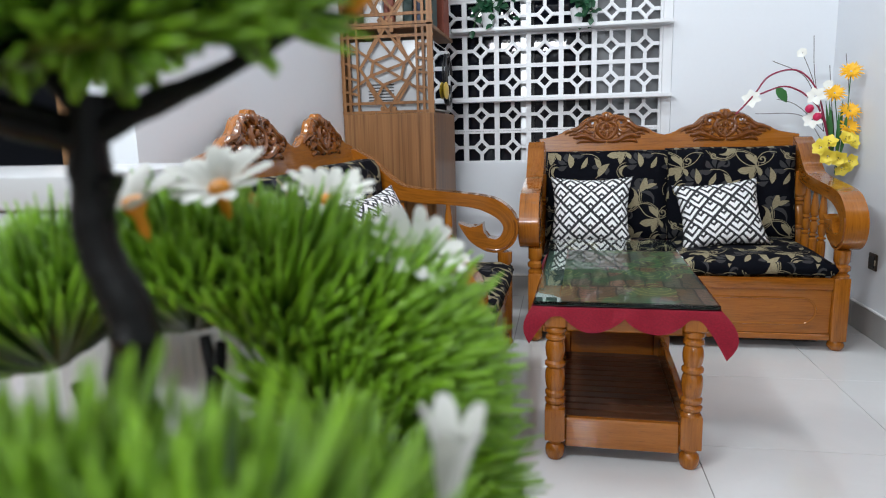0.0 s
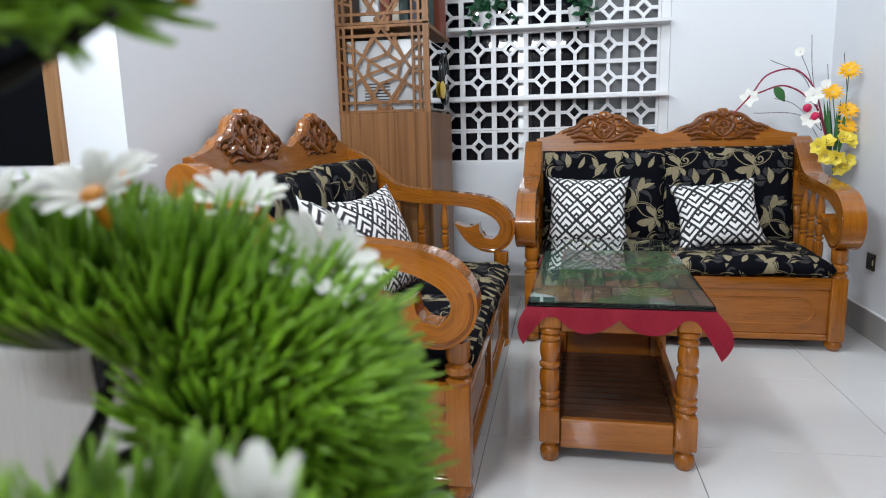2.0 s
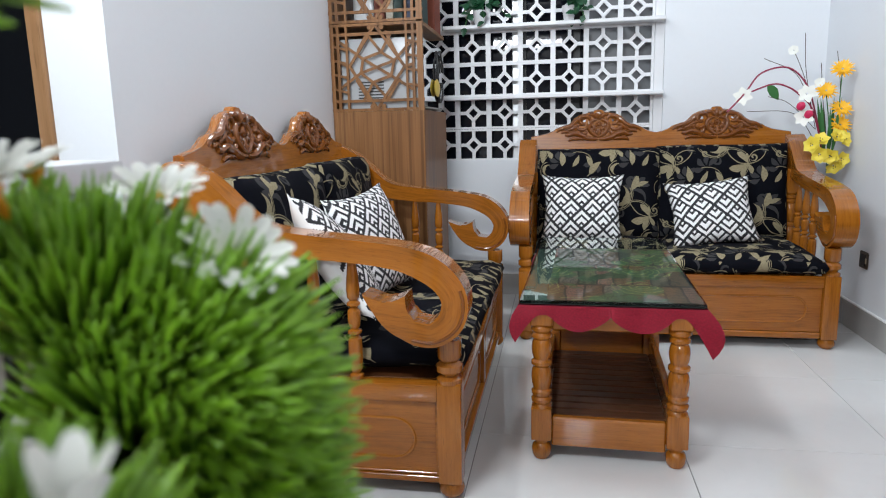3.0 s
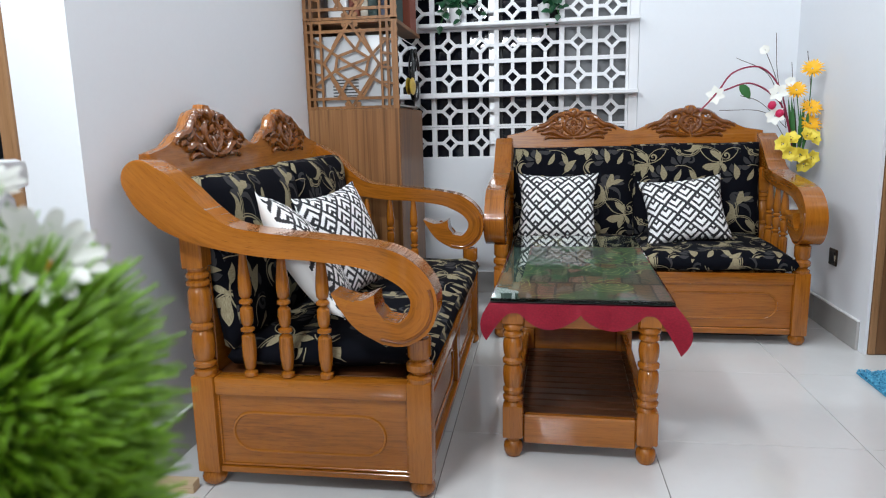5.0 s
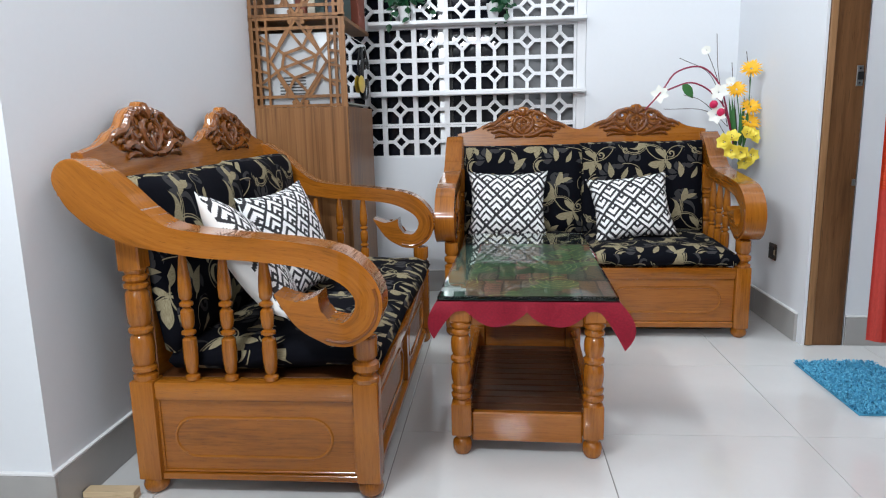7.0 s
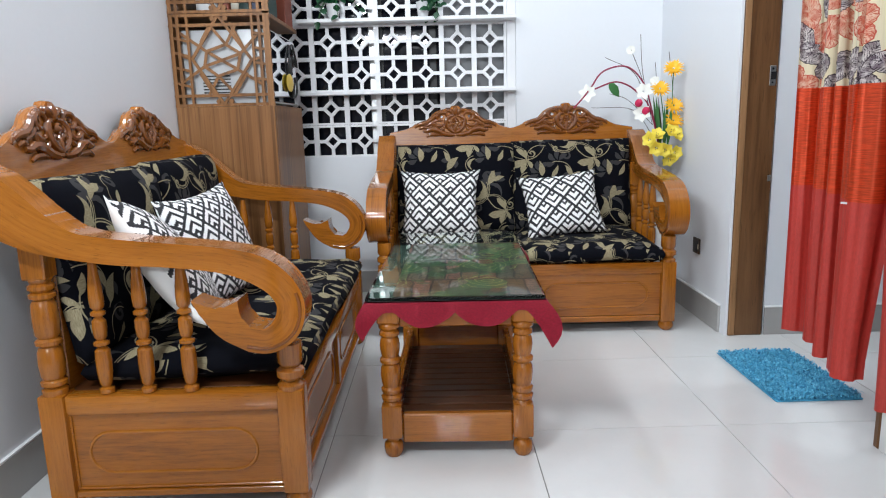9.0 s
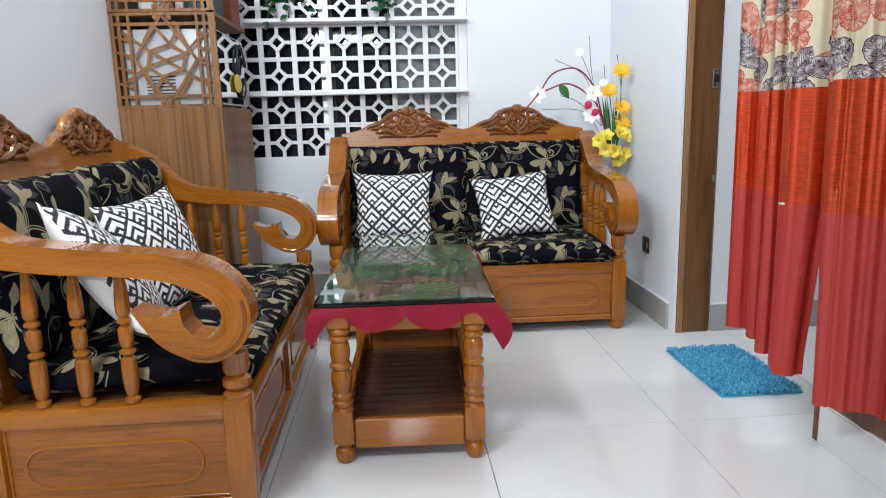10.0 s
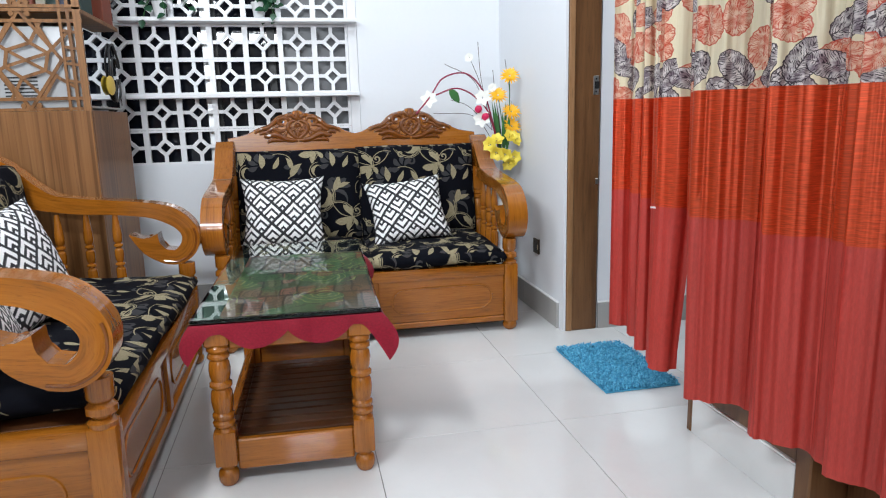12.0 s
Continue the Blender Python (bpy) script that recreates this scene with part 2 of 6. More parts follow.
def key_fabric(D):
    """White cover woven with nested black chevrons in a lattice of diamonds; the stitches step along the slopes."""
    m = Mat("chevron_fabric", (0.8, 0.8, 0.8), 0.8)
    uv = m.xyz(m.coord("UV"))
    wob = m.noise(m.coord("UV"), 14, 2)
    q = 0.0046
    u = ((uv[0] + (wob - 0.5) * 0.007) / q).floor() * q
    v = ((uv[1] + (wob - 0.5) * 0.007) / q).floor() * q
    a, b = (u + v) / D, (v - u) / D
    stripes = (a.frac().min(b.frac()) / 0.345).frac().above(0.44)
    stair = m.noise(m.coord("UV", (420, 420, 1)), 1.0, 1)
    c = m.mix(stripes, (0.010, 0.010, 0.014), (0.86, 0.86, 0.86))
    m.colour(m.mix(stair * 0.05, c, (0.3, 0.3, 0.3)))
    m.bump(stripes * 0.5 + stair * 0.4 + m.noise(m.coord("UV"), 9, 3) * 1.5, 0.35, 0.005)
    return m.m


SCROLL, KEY, KEY_FINE = scroll_fabric(), key_fabric(0.101), key_fabric(0.090)
PLAIN_WHITE = Mat("white_cotton", (0.78, 0.78, 0.77), 0.85).m


def weft_gloss(m, amount):
    """Shiny weft threads: the gloss spreads upright, across the threads."""
    m.b.inputs["Anisotropic"].default_value = amount
    m.b.inputs["Anisotropic Rotation"].default_value = 0.25
    t = m.node("ShaderNodeTangent")
    t.direction_type, t.uv_map = "UV_MAP", "cloth"
    m.link(t.outputs[0], m.b.inputs["Tangent"])


def cloth_mat(name, colour, rough, slub=(40, 400), depth=0.18, sheen=0.1, metal=0.0, weft=0.0):
    m = Mat(name, colour, rough, metal)
    if weft:
        weft_gloss(m, weft)
    m.b.inputs["Sheen Weight"].default_value = sheen
    s = m.noise(m.coord("UV", (slub[0], slub[1], 1)), 1.0, 4, 0.6)
    t = m.noise(m.coord("UV", (700, 700, 1)), 1.0, 2)
    c = m.mix(s.soft(0.3, 0.72), tuple(a * (1 - depth * 2) for a in colour), tuple(min(1, a * (1 + depth)) for a in colour))
    m.colour(m.mix(t * 0.15, c, tuple(a * 0.5 for a in colour)))
    m.bump(s + t * 0.3, 0.2, 0.0015)
    return m.m


RED_CLOTH = cloth_mat("crimson_tablecloth", (0.47, 0.010, 0.040), 0.7, (160, 160), 0.10)
BAND_SATIN = cloth_mat("orange_red_satin", (0.97, 0.118, 0.038), 0.38, (34, 340), 0.18, 0.0, 0.45, 0.85)
BAND_CORAL = cloth_mat("coral_curtain", (0.74, 0.092, 0.072), 0.42, (300, 60), 0.05, 0.0, 0.12, 0.8)


def leaf_satin():
    """Cream satin printed with overlapping, finely veined leaves in salmon and plum."""
    m = Mat("leaf_print_satin", (0.6, 0.5, 0.35), 0.26)
    m.b.inputs["Sheen Weight"].default_value = 0.0
    weft_gloss(m, 0.8)
    vec = m.coord("UV", (1, 1, 1))
    slub = m.noise(m.coord("UV", (500, 14, 1)), 1.0, 3)
    wobble = m.noise(vec, 30, 3)
    mottle = m.noise(vec, 55, 3)
    broken = m.noise(vec, 90, 2).soft(0.36, 0.54)
    c = m.mix(slub, (0.85, 0.75, 0.52), (0.96, 0.89, 0.71))

    def layer(c, shift, scale, keep):
        at_uv = m.node("ShaderNodeVectorMath")
        at_uv.operation = "MULTIPLY_ADD"
        at_uv.inputs[1].default_value = (scale, scale, scale)
        at_uv.inputs[2].default_value = (shift, shift * 1.7, 0)
        m.link(vec, at_uv.inputs[0])
        vor = m.node("ShaderNodeTexVoronoi", Scale=1.0, Randomness=0.55)
        vor.voronoi_dimensions = "2D"
        m.link(at_uv.outputs[0], vor.inputs["Vector"])
        gap = m.node("ShaderNodeVectorMath")
        gap.operation = "SUBTRACT"
        m.link(at_uv.outputs[0], gap.inputs[0])
        m.link(vor.outputs["Position"], gap.inputs[1])
        x, y, _ = m.xyz(gap.outputs[0])
        red, green, blue = m.xyz(vor.outputs["Color"])
        ang = y.atan2(x) + blue * 6.28
        r = (x * x + y * y).sqrt()
        spine = r * (ang + 1.5708).sin()
        across = (r * ang.sin()).abs()
        tip = (ang + 1.5708).sin() * 0.5 + 0.5
        edge = tip * tip * tip * tip * tip * tip * 0.17 + (ang * 17.0).sin() * 0.009 + wobble * 0.05 + 0.37
        inside = (across * across * 1.7 + spine * spine).sqrt().below(edge) * green.below(keep)
        rim = ((across * across * 1.7 + spine * spine).sqrt() - edge).abs().below(0.014) * green.below(keep)
        plum = red.above(0.52)
        herring = ((spine * 96.0 - across * 70.0 + wobble * 34.0).sin()).above(0.42)
        fan = ((y.atan2(x) * 33.0 + wobble * 40.0 + r * 9.0).sin()).above(0.45)
        lines = (herring * plum + fan * (1.0 - plum)).max(across.below(0.012))
        fill = m.mix(plum, m.mix(mottle.soft(0.38, 0.62), (0.74, 0.20, 0.12), (0.92, 0.62, 0.46)), m.mix(mottle.soft(0.38, 0.62), (0.26, 0.20, 0.24), (0.80, 0.74, 0.74)))
        hue = m.mix(plum, (0.62, 0.060, 0.030), (0.040, 0.022, 0.034))
        c = m.mix(inside * (plum * 0.12 + 0.78), c, fill)
        return m.mix((lines * inside * broken).max(rim) * (plum * 0.10 + 0.80), c, hue)

    c = layer(c, 0.0, 9.0, 0.97)
    c = layer(c, 3.37, 9.8, 0.70)
    c = layer(c, 6.13, 11.0, 0.45)
    m.colour(c)
    m.bump(slub, 0.1, 0.001)
    return m.m


LEAF_SATIN = leaf_satin()


def table_print():
    """Printed sheet: wooden slats overgrown by dark green leaves."""
    m = Mat("garden_print", (0.1, 0.15, 0.08), 0.5)
    m.b.inputs["Specular IOR Level"].default_value = 0.2
    m.b.inputs["Coat Weight"].default_value = 0.55
    m.b.inputs["Coat Roughness"].default_value = 0.04
    vec = m.coord("UV")
    u, v, _ = m.xyz(vec)
    wob = m.noise(vec, 9, 3, 0.5, 0.5)
    wu, wv = u + (wob - 0.5) * 0.03, v + (wob - 0.5) * 0.02
    rowed = wv / 0.30
    line = rowed.floor()
    shift = wu / 0.054 + line * 0.37
    cell = m.node("ShaderNodeCombineXYZ")
    m.link(shift.floor(), cell.inputs[0])
    m.link(line, cell.inputs[1])
    pick = m.node("ShaderNodeTexWhiteNoise")
    pick.noise_dimensions = "2D"
    m.link(cell.outputs[0], pick.inputs["Vector"])
    grain = m.noise(m.coord("UV", (60, 9, 1)), 1.0, 3)
    c = m.ramp(Num(m.nt, pick.outputs["Value"]), (0.0, (0.009, 0.042, 0.016)), (0.22, (0.072, 0.042, 0.019)), (0.40, (0.097, 0.094, 0.072)), (0.55, (0.144, 0.027, 0.012)), (0.66, (0.026, 0.076, 0.026)), (0.80, (0.090, 0.050, 0.020)), (1.0, (0.036, 0.061, 0.043)))
    c = m.mix(grain.soft(0.35, 0.75) * 0.5, c, (0.030, 0.030, 0.020))
    joint = ((shift.frac() - 0.5).abs().above(0.44)).max((rowed.frac() - 0.5).abs().above(0.47))
    c = m.mix(joint, c, (0.004, 0.004, 0.004))
    vor = m.node("ShaderNodeTexVoronoi", Scale=7.0)
    m.link(vec, vor.inputs["Vector"])
    vor.voronoi_dimensions = "2D"
    d = Num(m.nt, vor.outputs["Distance"])
    tint, _, _ = m.xyz(vor.outputs["Color"])
    frond = (m.noise(vec, 5, 2, 0.5, 1.0) + tint * 0.2).above(0.585)
    c = m.mix(frond * 0.85, c, m.ramp(tint, (0.0, (0.008, 0.040, 0.014)), (1.0, (0.020, 0.095, 0.030))))
    blade = ((d * 34.0 + wob * 24.0).sin()).above(0.84)
    c = m.mix(blade * 0.8, c, m.mix(tint.above(0.5), (0.006, 0.020, 0.006), (0.16, 0.20, 0.06)))
    vor2 = m.node("ShaderNodeTexVoronoi", Scale=16.0)
    vor2.voronoi_dimensions = "2D"
    m.link(vec, vor2.inputs["Vector"])
    d2 = Num(m.nt, vor2.outputs["Distance"])
    grass = ((d2 * 46.0 + u * 60.0).sin()).above(0.86)
    c = m.mix(grass * 0.75, c, (0.004, 0.010, 0.004))
    m.colour(c)
    m.bump(m.noise(m.coord("UV", (7, 16, 1)), 1.0, 2), 0.25, 0.003)
    return m.m


PRINT = table_print()
GLASS = Mat("table_glass", (0.82, 0.95, 0.89), 0.0)
GLASS.b.inputs["Transmission Weight"].default_value = 1.0
GLASS.b.inputs["IOR"].default_value = 1.5
GLASS = GLASS.m
DARK_GLASS = Mat("night_window_glass", (0.010, 0.012, 0.020), 0.03)
DARK_GLASS.b.inputs["Specular IOR Level"].default_value = 0.5
DARK_GLASS = DARK_GLASS.m
ALU = Mat("window_aluminium", (0.62, 0.63, 0.64), 0.35, 0.9).m
STEEL = Mat("brushed_steel", (0.55, 0.55, 0.53), 0.3, 1.0).m
MIRROR_SIDE = Mat("polished_panel", (0.70, 0.72, 0.74), 0.02, 1.0).m
WHITE_PLASTIC = Mat("white_enamel", (0.70, 0.71, 0.72), 0.25).m
OVEN_WHITE = Mat("grey_white_enamel", (0.50, 0.515, 0.53), 0.3).m
BLACK_PLASTIC = Mat("black_plastic", (0.012, 0.012, 0.013), 0.4).m
SOCKET_BROWN = Mat("brown_socket_plastic", (0.035, 0.022, 0.015), 0.35).m
YELLOW_PLASTIC = Mat("yellow_plastic", (0.75, 0.52, 0.05), 0.35).m
BOOKS = [Mat("book_" + n, c, 0.55).m for n, c in (("green", (0.02, 0.05, 0.045)), ("rust", (0.22, 0.05, 0.025)), ("navy", (0.02, 0.03, 0.07)), ("cream", (0.6, 0.55, 0.45)))]


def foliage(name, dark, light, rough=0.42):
    """Plastic needles, each in its own green, paler at the tip; shade inside the tuft darkens the base colour."""
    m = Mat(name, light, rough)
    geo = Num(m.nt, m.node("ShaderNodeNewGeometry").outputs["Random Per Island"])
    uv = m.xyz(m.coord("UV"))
    # Squared run keeps the base dark, like the shaded inside of a tuft.
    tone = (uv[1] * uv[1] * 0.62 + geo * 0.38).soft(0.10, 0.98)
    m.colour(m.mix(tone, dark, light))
    m.b.inputs["Subsurface Weight"].default_value = 0.0
    return m.m


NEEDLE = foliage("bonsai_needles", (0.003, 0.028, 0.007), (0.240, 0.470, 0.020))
IVY = foliage("ivy_leaves", (0.006, 0.05, 0.02), (0.02, 0.12, 0.05))
BARK = Mat("black_plastic_bark", (0.006, 0.006, 0.006), 0.42)
BARK.b.inputs["Specular IOR Level"].default_value = 0.22
BARK.bump(BARK.noise(BARK.coord(), 700, 4), 0.5, 0.0006)
BARK = BARK.m
PETAL = Mat("daisy_petal", (0.80, 0.80, 0.74), 0.5).m
ORANGE = Mat("daisy_orange", (0.80, 0.30, 0.02), 0.5).m
GOLD_PETAL = Mat("golden_petal", (0.93, 0.50, 0.015), 0.5).m
LEMON_PETAL = Mat("lemon_petal", (0.86, 0.70, 0.08), 0.5).m
PINK_PETAL = Mat("magenta_petal", (0.60, 0.015, 0.09), 0.45).m
STALK = Mat("stalk_green", (0.03, 0.14, 0.03), 0.5).m
TWIG = Mat("crimson_twig", (0.28, 0.02, 0.06), 0.5).m
BROWN_TWIG = Mat("brown_twig", (0.06, 0.03, 0.025), 0.6).m
VASE = Mat("clear_vase", (0.85, 0.88, 0.88), 0.05).m


def shag():
    m = Mat("turquoise_shag", (0.05, 0.3, 0.5), 0.85)
    geo = Num(m.nt, m.node("ShaderNodeNewGeometry").outputs["Random Per Island"])
    m.colour(m.ramp(geo, (0.0, (0.03, 0.20, 0.38)), (0.6, (0.07, 0.36, 0.56)), (1.0, (0.15, 0.50, 0.70))))
    return m.m


SHAG = shag()
RIBBED = Mat("ribbed_white_plastic", (0.50, 0.50, 0.49), 0.5)
_x, _y, _z = RIBBED.xyz(RIBBED.coord())
RIBBED.bump(((_x + _y) * 2100.0).sin() * 0.5, 0.35, 0.0008)
RIBBED = RIBBED.m

# ---------------------------------------------------------------- mesh helpers
def finish(name, bm, material, smooth=35):
    bmesh.ops.recalc_face_normals(bm, faces=bm.faces)
    me = bpy.data.meshes.new(name)
    bm.to_mesh(me)
    bm.free()
    me.materials.append(material)
    if smooth:
        me.polygons.foreach_set("use_smooth", [True] * len(me.polygons))
        me.set_sharp_from_angle(angle=radians(smooth))
    return me


def even_normals(me, limit):
    """Weighs shading normals by face area, so that broad faces stay flat beside their rounded edges."""
    at_vert = {v.index: [] for v in me.vertices}
    for p in me.polygons:
        for v in p.vertices:
            at_vert[v].append((p.normal.copy(), p.area))
    least, out = math.cos(radians(limit)), []
    for p in me.polygons:
        for v in p.vertices:
            out.append(sum((n * a for n, a in at_vert[v] if n.dot(p.normal) > least), Vector()).normalized())
    me.normals_split_custom_set(out)
    return me


def part(name, bm, material, parent, label="", smooth=35):
    ob = new(name, finish(name, bm, material, smooth))
    ob.parent = parent
    return tagged(ob, label)


def shared(name, me, parent, m):
    ob = new(name, me)
    ob.parent = parent
    ob.matrix_basis = m
    return ob


def thing(name, m, label, category, group="", kind=""):
    ob = new(name)
    ob.empty_display_size = 0.1
    ob.matrix_world = m
    return tagged(ob, label, category, group, kind)


def solo(name, bm, material, label, category, group="", kind="", smooth=35, m=None):
    ob = new(name, finish(name, bm, material, smooth))
    if m:
        ob.matrix_world = m
    return tagged(ob, label, category, group, kind)


def box(bm, x0, x1, y0, y1, z0, z1, bevel=0.0, m=None, segments=1):
    co = [(x, y, z) for x in (x0, x1) for y in (y0, y1) for z in (z0, z1)]
    v = [bm.verts.new(c) for c in co]
    faces = [bm.faces.new([v[i] for i in q]) for q in ((0, 1, 3, 2), (4, 6, 7, 5), (0, 4, 5, 1), (2, 3, 7, 6), (0, 2, 6, 4), (1, 5, 7, 3))]
    if bevel:
        edges = list({e for f in faces for e in f.edges})
        r = bmesh.ops.bevel(bm, geom=edges, offset=bevel, segments=segments, affect="EDGES", profile=0.6)
        v = list({q for f in r["faces"] for q in f.verts} | {q for q in v if q.is_valid})
    if m:
        bmesh.ops.transform(bm, matrix=m, verts=[q for q in v if q.is_valid])
    return bm


def cube(x0, x1, y0, y1, z0, z1, bevel=0.003, segments=1):
    return box(bmesh.new(), x0, x1, y0, y1, z0, z1, bevel, None, segments)


def lathe(bm, profile, x=0, y=0, seg=18, m=None):
    rings, made = [], []
    for r, z in profile:
        ring = [bm.verts.new((x + r * math.cos(2 * math.pi * i / seg), y + r * math.sin(2 * math.pi * i / seg), z)) for i in range(seg)]
        rings.append(ring)
        made += ring
    for a, b in zip(rings, rings[1:]):
        for i in range(seg):
            j = (i + 1) % seg
            bm.faces.new((a[i], a[j], b[j], b[i]))
    bm.faces.new(rings[0][::-1])
    bm.faces.new(rings[-1])
    if m:
        bmesh.ops.transform(bm, matrix=m, verts=made)
    return bm


def tube(bm, pts, radii, seg=8, flat=1.0, up=Vector((0, 1, 0))):
    """A swept round (or flattened) bar through the points."""
    pts = [Vector(p) for p in pts]
    if not hasattr(radii, "__len__"):
        radii = [radii] * len(pts)
    rings = []
    for i, p in enumerate(pts):
        d = (pts[min(i + 1, len(pts) - 1)] - pts[max(i - 1, 0)]).normalized()
        side = d.cross(up)
        side = side.normalized() if side.length > 1e-4 else d.orthogonal().normalized()
        other = side.cross(d)
        rings.append([bm.verts.new(p + (side * math.cos(a) + other * math.sin(a) * flat) * radii[i])
                      for a in (2 * math.pi * k / seg for k in range(seg))])
    for a, b in zip(rings, rings[1:]):
        for i in range(seg):
            j = (i + 1) % seg
            bm.faces.new((a[i], a[j], b[j], b[i]))
    bm.faces.new(rings[0][::-1])
    bm.faces.new(rings[-1])
    return bm


def curve(points, steps=8):
    """Catmull-Rom through the points, of any width."""
    p = [np.array(q, float) for q in points]
    p = [2 * p[0] - p[1]] + p + [2 * p[-1] - p[-2]]
    out = []
    for i in range(1, len(p) - 2):
        for k in range(steps):
            t = k / steps
            out.append(0.5 * (2 * p[i] + (p[i + 1] - p[i - 1]) * t + (2 * p[i - 1] - 5 * p[i] + 4 * p[i + 1] - p[i + 2]) * t * t
                              + (3 * p[i] - p[i - 1] - 3 * p[i + 1] + p[i + 2]) * t ** 3))
    out.append(p[-2])
    return out


def slab(outline, thick, place, bevel=0.004, segments=2):
    """A flat board from an outline (a, b), set in space by place(a, b, c)."""
    bm = bmesh.new()
    front = [bm.verts.new(place(a, b, 0.0)) for a, b in outline]
    back = [bm.verts.new(place(a, b, thick)) for a, b in outline]
    n = len(outline)
    f0, f1 = bm.faces.new(front), bm.faces.new(back[::-1])
    for i in range(n):
        j = (i + 1) % n
        bm.faces.new((front[j], front[i], back[i], back[j]))
    if bevel:
        edges = list(f0.edges) + list(f1.edges)
        bmesh.ops.bevel(bm, geom=edges, offset=bevel, segments=segments, affect="EDGES", profile=0.5, clamp_overlap=True)
    bmesh.ops.triangulate(bm, faces=[f for f in bm.faces if len(f.verts) > 4])
    return bm


def ribbon(path):
    """Outline of a band: rows of (a, b, half width) along its middle."""
    p = [np.array(q) for q in path]
    left, right = [], []
    for i, q in enumerate(p):
        d = p[min(i + 1, len(p) - 1)][:2] - p[max(i - 1, 0)][:2]
        d /= np.linalg.norm(d)
        nrm = np.array((-d[1], d[0])) * q[2]
        left.append(tuple(q[:2] + nrm))
        right.append(tuple(q[:2] - nrm))
    return left, right


def box_uv(me, scale=1.0):
    """Lays the cloth over the mesh by the way each face looks."""
    layer = me.uv_layers.new(name="cloth")
    for poly in me.polygons:
        n = poly.normal
        k = max(range(3), key=lambda i: abs(n[i]))
        for li in poly.loop_indices:
            co = me.vertices[me.loops[li].vertex_index].co
            layer.data[li].uv = [(co.y, co.z), (co.x, co.z + co.y * 0.3), (co.x, co.y)][k]
    return me


def cushion(w, d, h, bulge, seed, nx=14, ny=12):
    """A stuffed cushion of w x d, h thick, lying flat, with soft edges and a seam."""
    bm = bmesh.new()
    rng = random.Random(seed)
    ph = [rng.uniform(0, 6.28) for _ in range(6)]
    grid = {}
    for s in (1, -1):
        for i in range(nx + 1):
            for j in range(ny + 1):
                u, v = 2 * i / nx - 1, 2 * j / ny - 1
                e = (1 - abs(u) ** 6) * (1 - abs(v) ** 6)
                z = s * (h / 2 * (0.55 + 0.45 * min(1, e * 3)) + bulge * (1 - u * u) * (1 - v * v))
                z += 0.004 * math.sin(u * 5 + ph[0] + v * 3) + 0.003 * math.sin(v * 9 + ph[1] - u * 4) * e
                x = u * w / 2 * (1 + 0.006 * math.sin(v * 4 + ph[2]))
                y = v * d / 2 * (1 + 0.006 * math.sin(u * 4 + ph[3]))
                grid[s, i, j] = bm.verts.new((x, y, z))
    for s in (1, -1):
        for i in range(nx):
            for j in range(ny):
                q = [grid[s, i, j], grid[s, i + 1, j], grid[s, i + 1, j + 1], grid[s, i, j + 1]]
                bm.faces.new(q if s == 1 else q[::-1])
    rim = [(i, 0) for i in range(nx)] + [(nx, j) for j in range(ny)] + [(i, ny) for i in range(nx, 0, -1)] + [(0, j) for j in range(ny, 0, -1)]
    mid = []
    for i, j in rim:
        a, b = grid[1, i, j].co, grid[-1, i, j].co
        c = (a + b) / 2
        out = Vector((c.x / (w / 2), c.y / (d / 2), 0))
        mid.append(bm.verts.new(c + out * 0.012))
    for k in range(len(rim)):
        n = (k + 1) % len(rim)
        a, b = rim[k], rim[n]
        bm.faces.new((grid[1, *a], mid[k], mid[n], grid[1, *b]))
        bm.faces.new((mid[k], grid[-1, *a], grid[-1, *b], mid[n]))
    for f in bm.faces:
        f.smooth = True
    return bm


def pillow_mesh(size, high, plump, seed, way=1, n=18):
    """A square throw pillow: pinched corners, full middle. Front face looks along -y."""
    rng = random.Random(seed)
    ph = [rng.uniform(0, 6.28) for _ in range(4)]
    bm = bmesh.new()
    uvl = bm.loops.layers.uv.new("cloth")
    grid, uvs = {}, {}
    for s in (1, -1):
        for i in range(n + 1):
            for j in range(n + 1):
                u, v = 2 * i / n - 1, 2 * j / n - 1
                pin = 1 - 0.115 * (1 - u * u) * abs(v) ** 3
                pin2 = 1 - 0.115 * (1 - v * v) * abs(u) ** 3
                t = plump * ((1 - abs(u) ** 2.4) * (1 - abs(v) ** 2.4)) ** 0.55
                t += 0.004 * math.sin(4 * u + ph[0]) * math.sin(5 * v + ph[1]) * (1 - u * u) * (1 - v * v)
                key = (s, i, j)
                if s == -1 and (i in (0, n) or j in (0, n)):
                    grid[key] = grid[1, i, j]
                else:
                    grid[key] = bm.verts.new((u * size / 2 * pin2, -s * t / 2, v * high / 2 * pin))
                uvs[key] = (u * size / 2, way * v * high / 2)
    for s in (1, -1):
        for i in range(n):
            for j in range(n):
                keys = [(s, i, j), (s, i + 1, j), (s, i + 1, j + 1), (s, i, j + 1)]
                keys = keys if s == 1 else keys[::-1]
                f = bm.faces.new([grid[k] for k in keys])
                f.material_index = 0 if s == 1 else 1
                for loop, k in zip(f.loops, keys):
                    loop[uvl].uv = uvs[k]
    me = bpy.data.meshes.new("throw_pillow")
    bm.to_mesh(me)
    bm.free()
    me.polygons.foreach_set("use_smooth", [True] * len(me.polygons))
    return me

# ---------------------------------------------------------------- the room
X_LEFT, X_RIGHT, Y_BACK, Y_NEAR = -0.985, 1.36, 3.80, 1.49
Y_REAR, X_FAR_LEFT = -3.4, -2.6
DOOR_Y0, DOOR_Y1, DOOR_H = 1.843, 2.845, 2.1
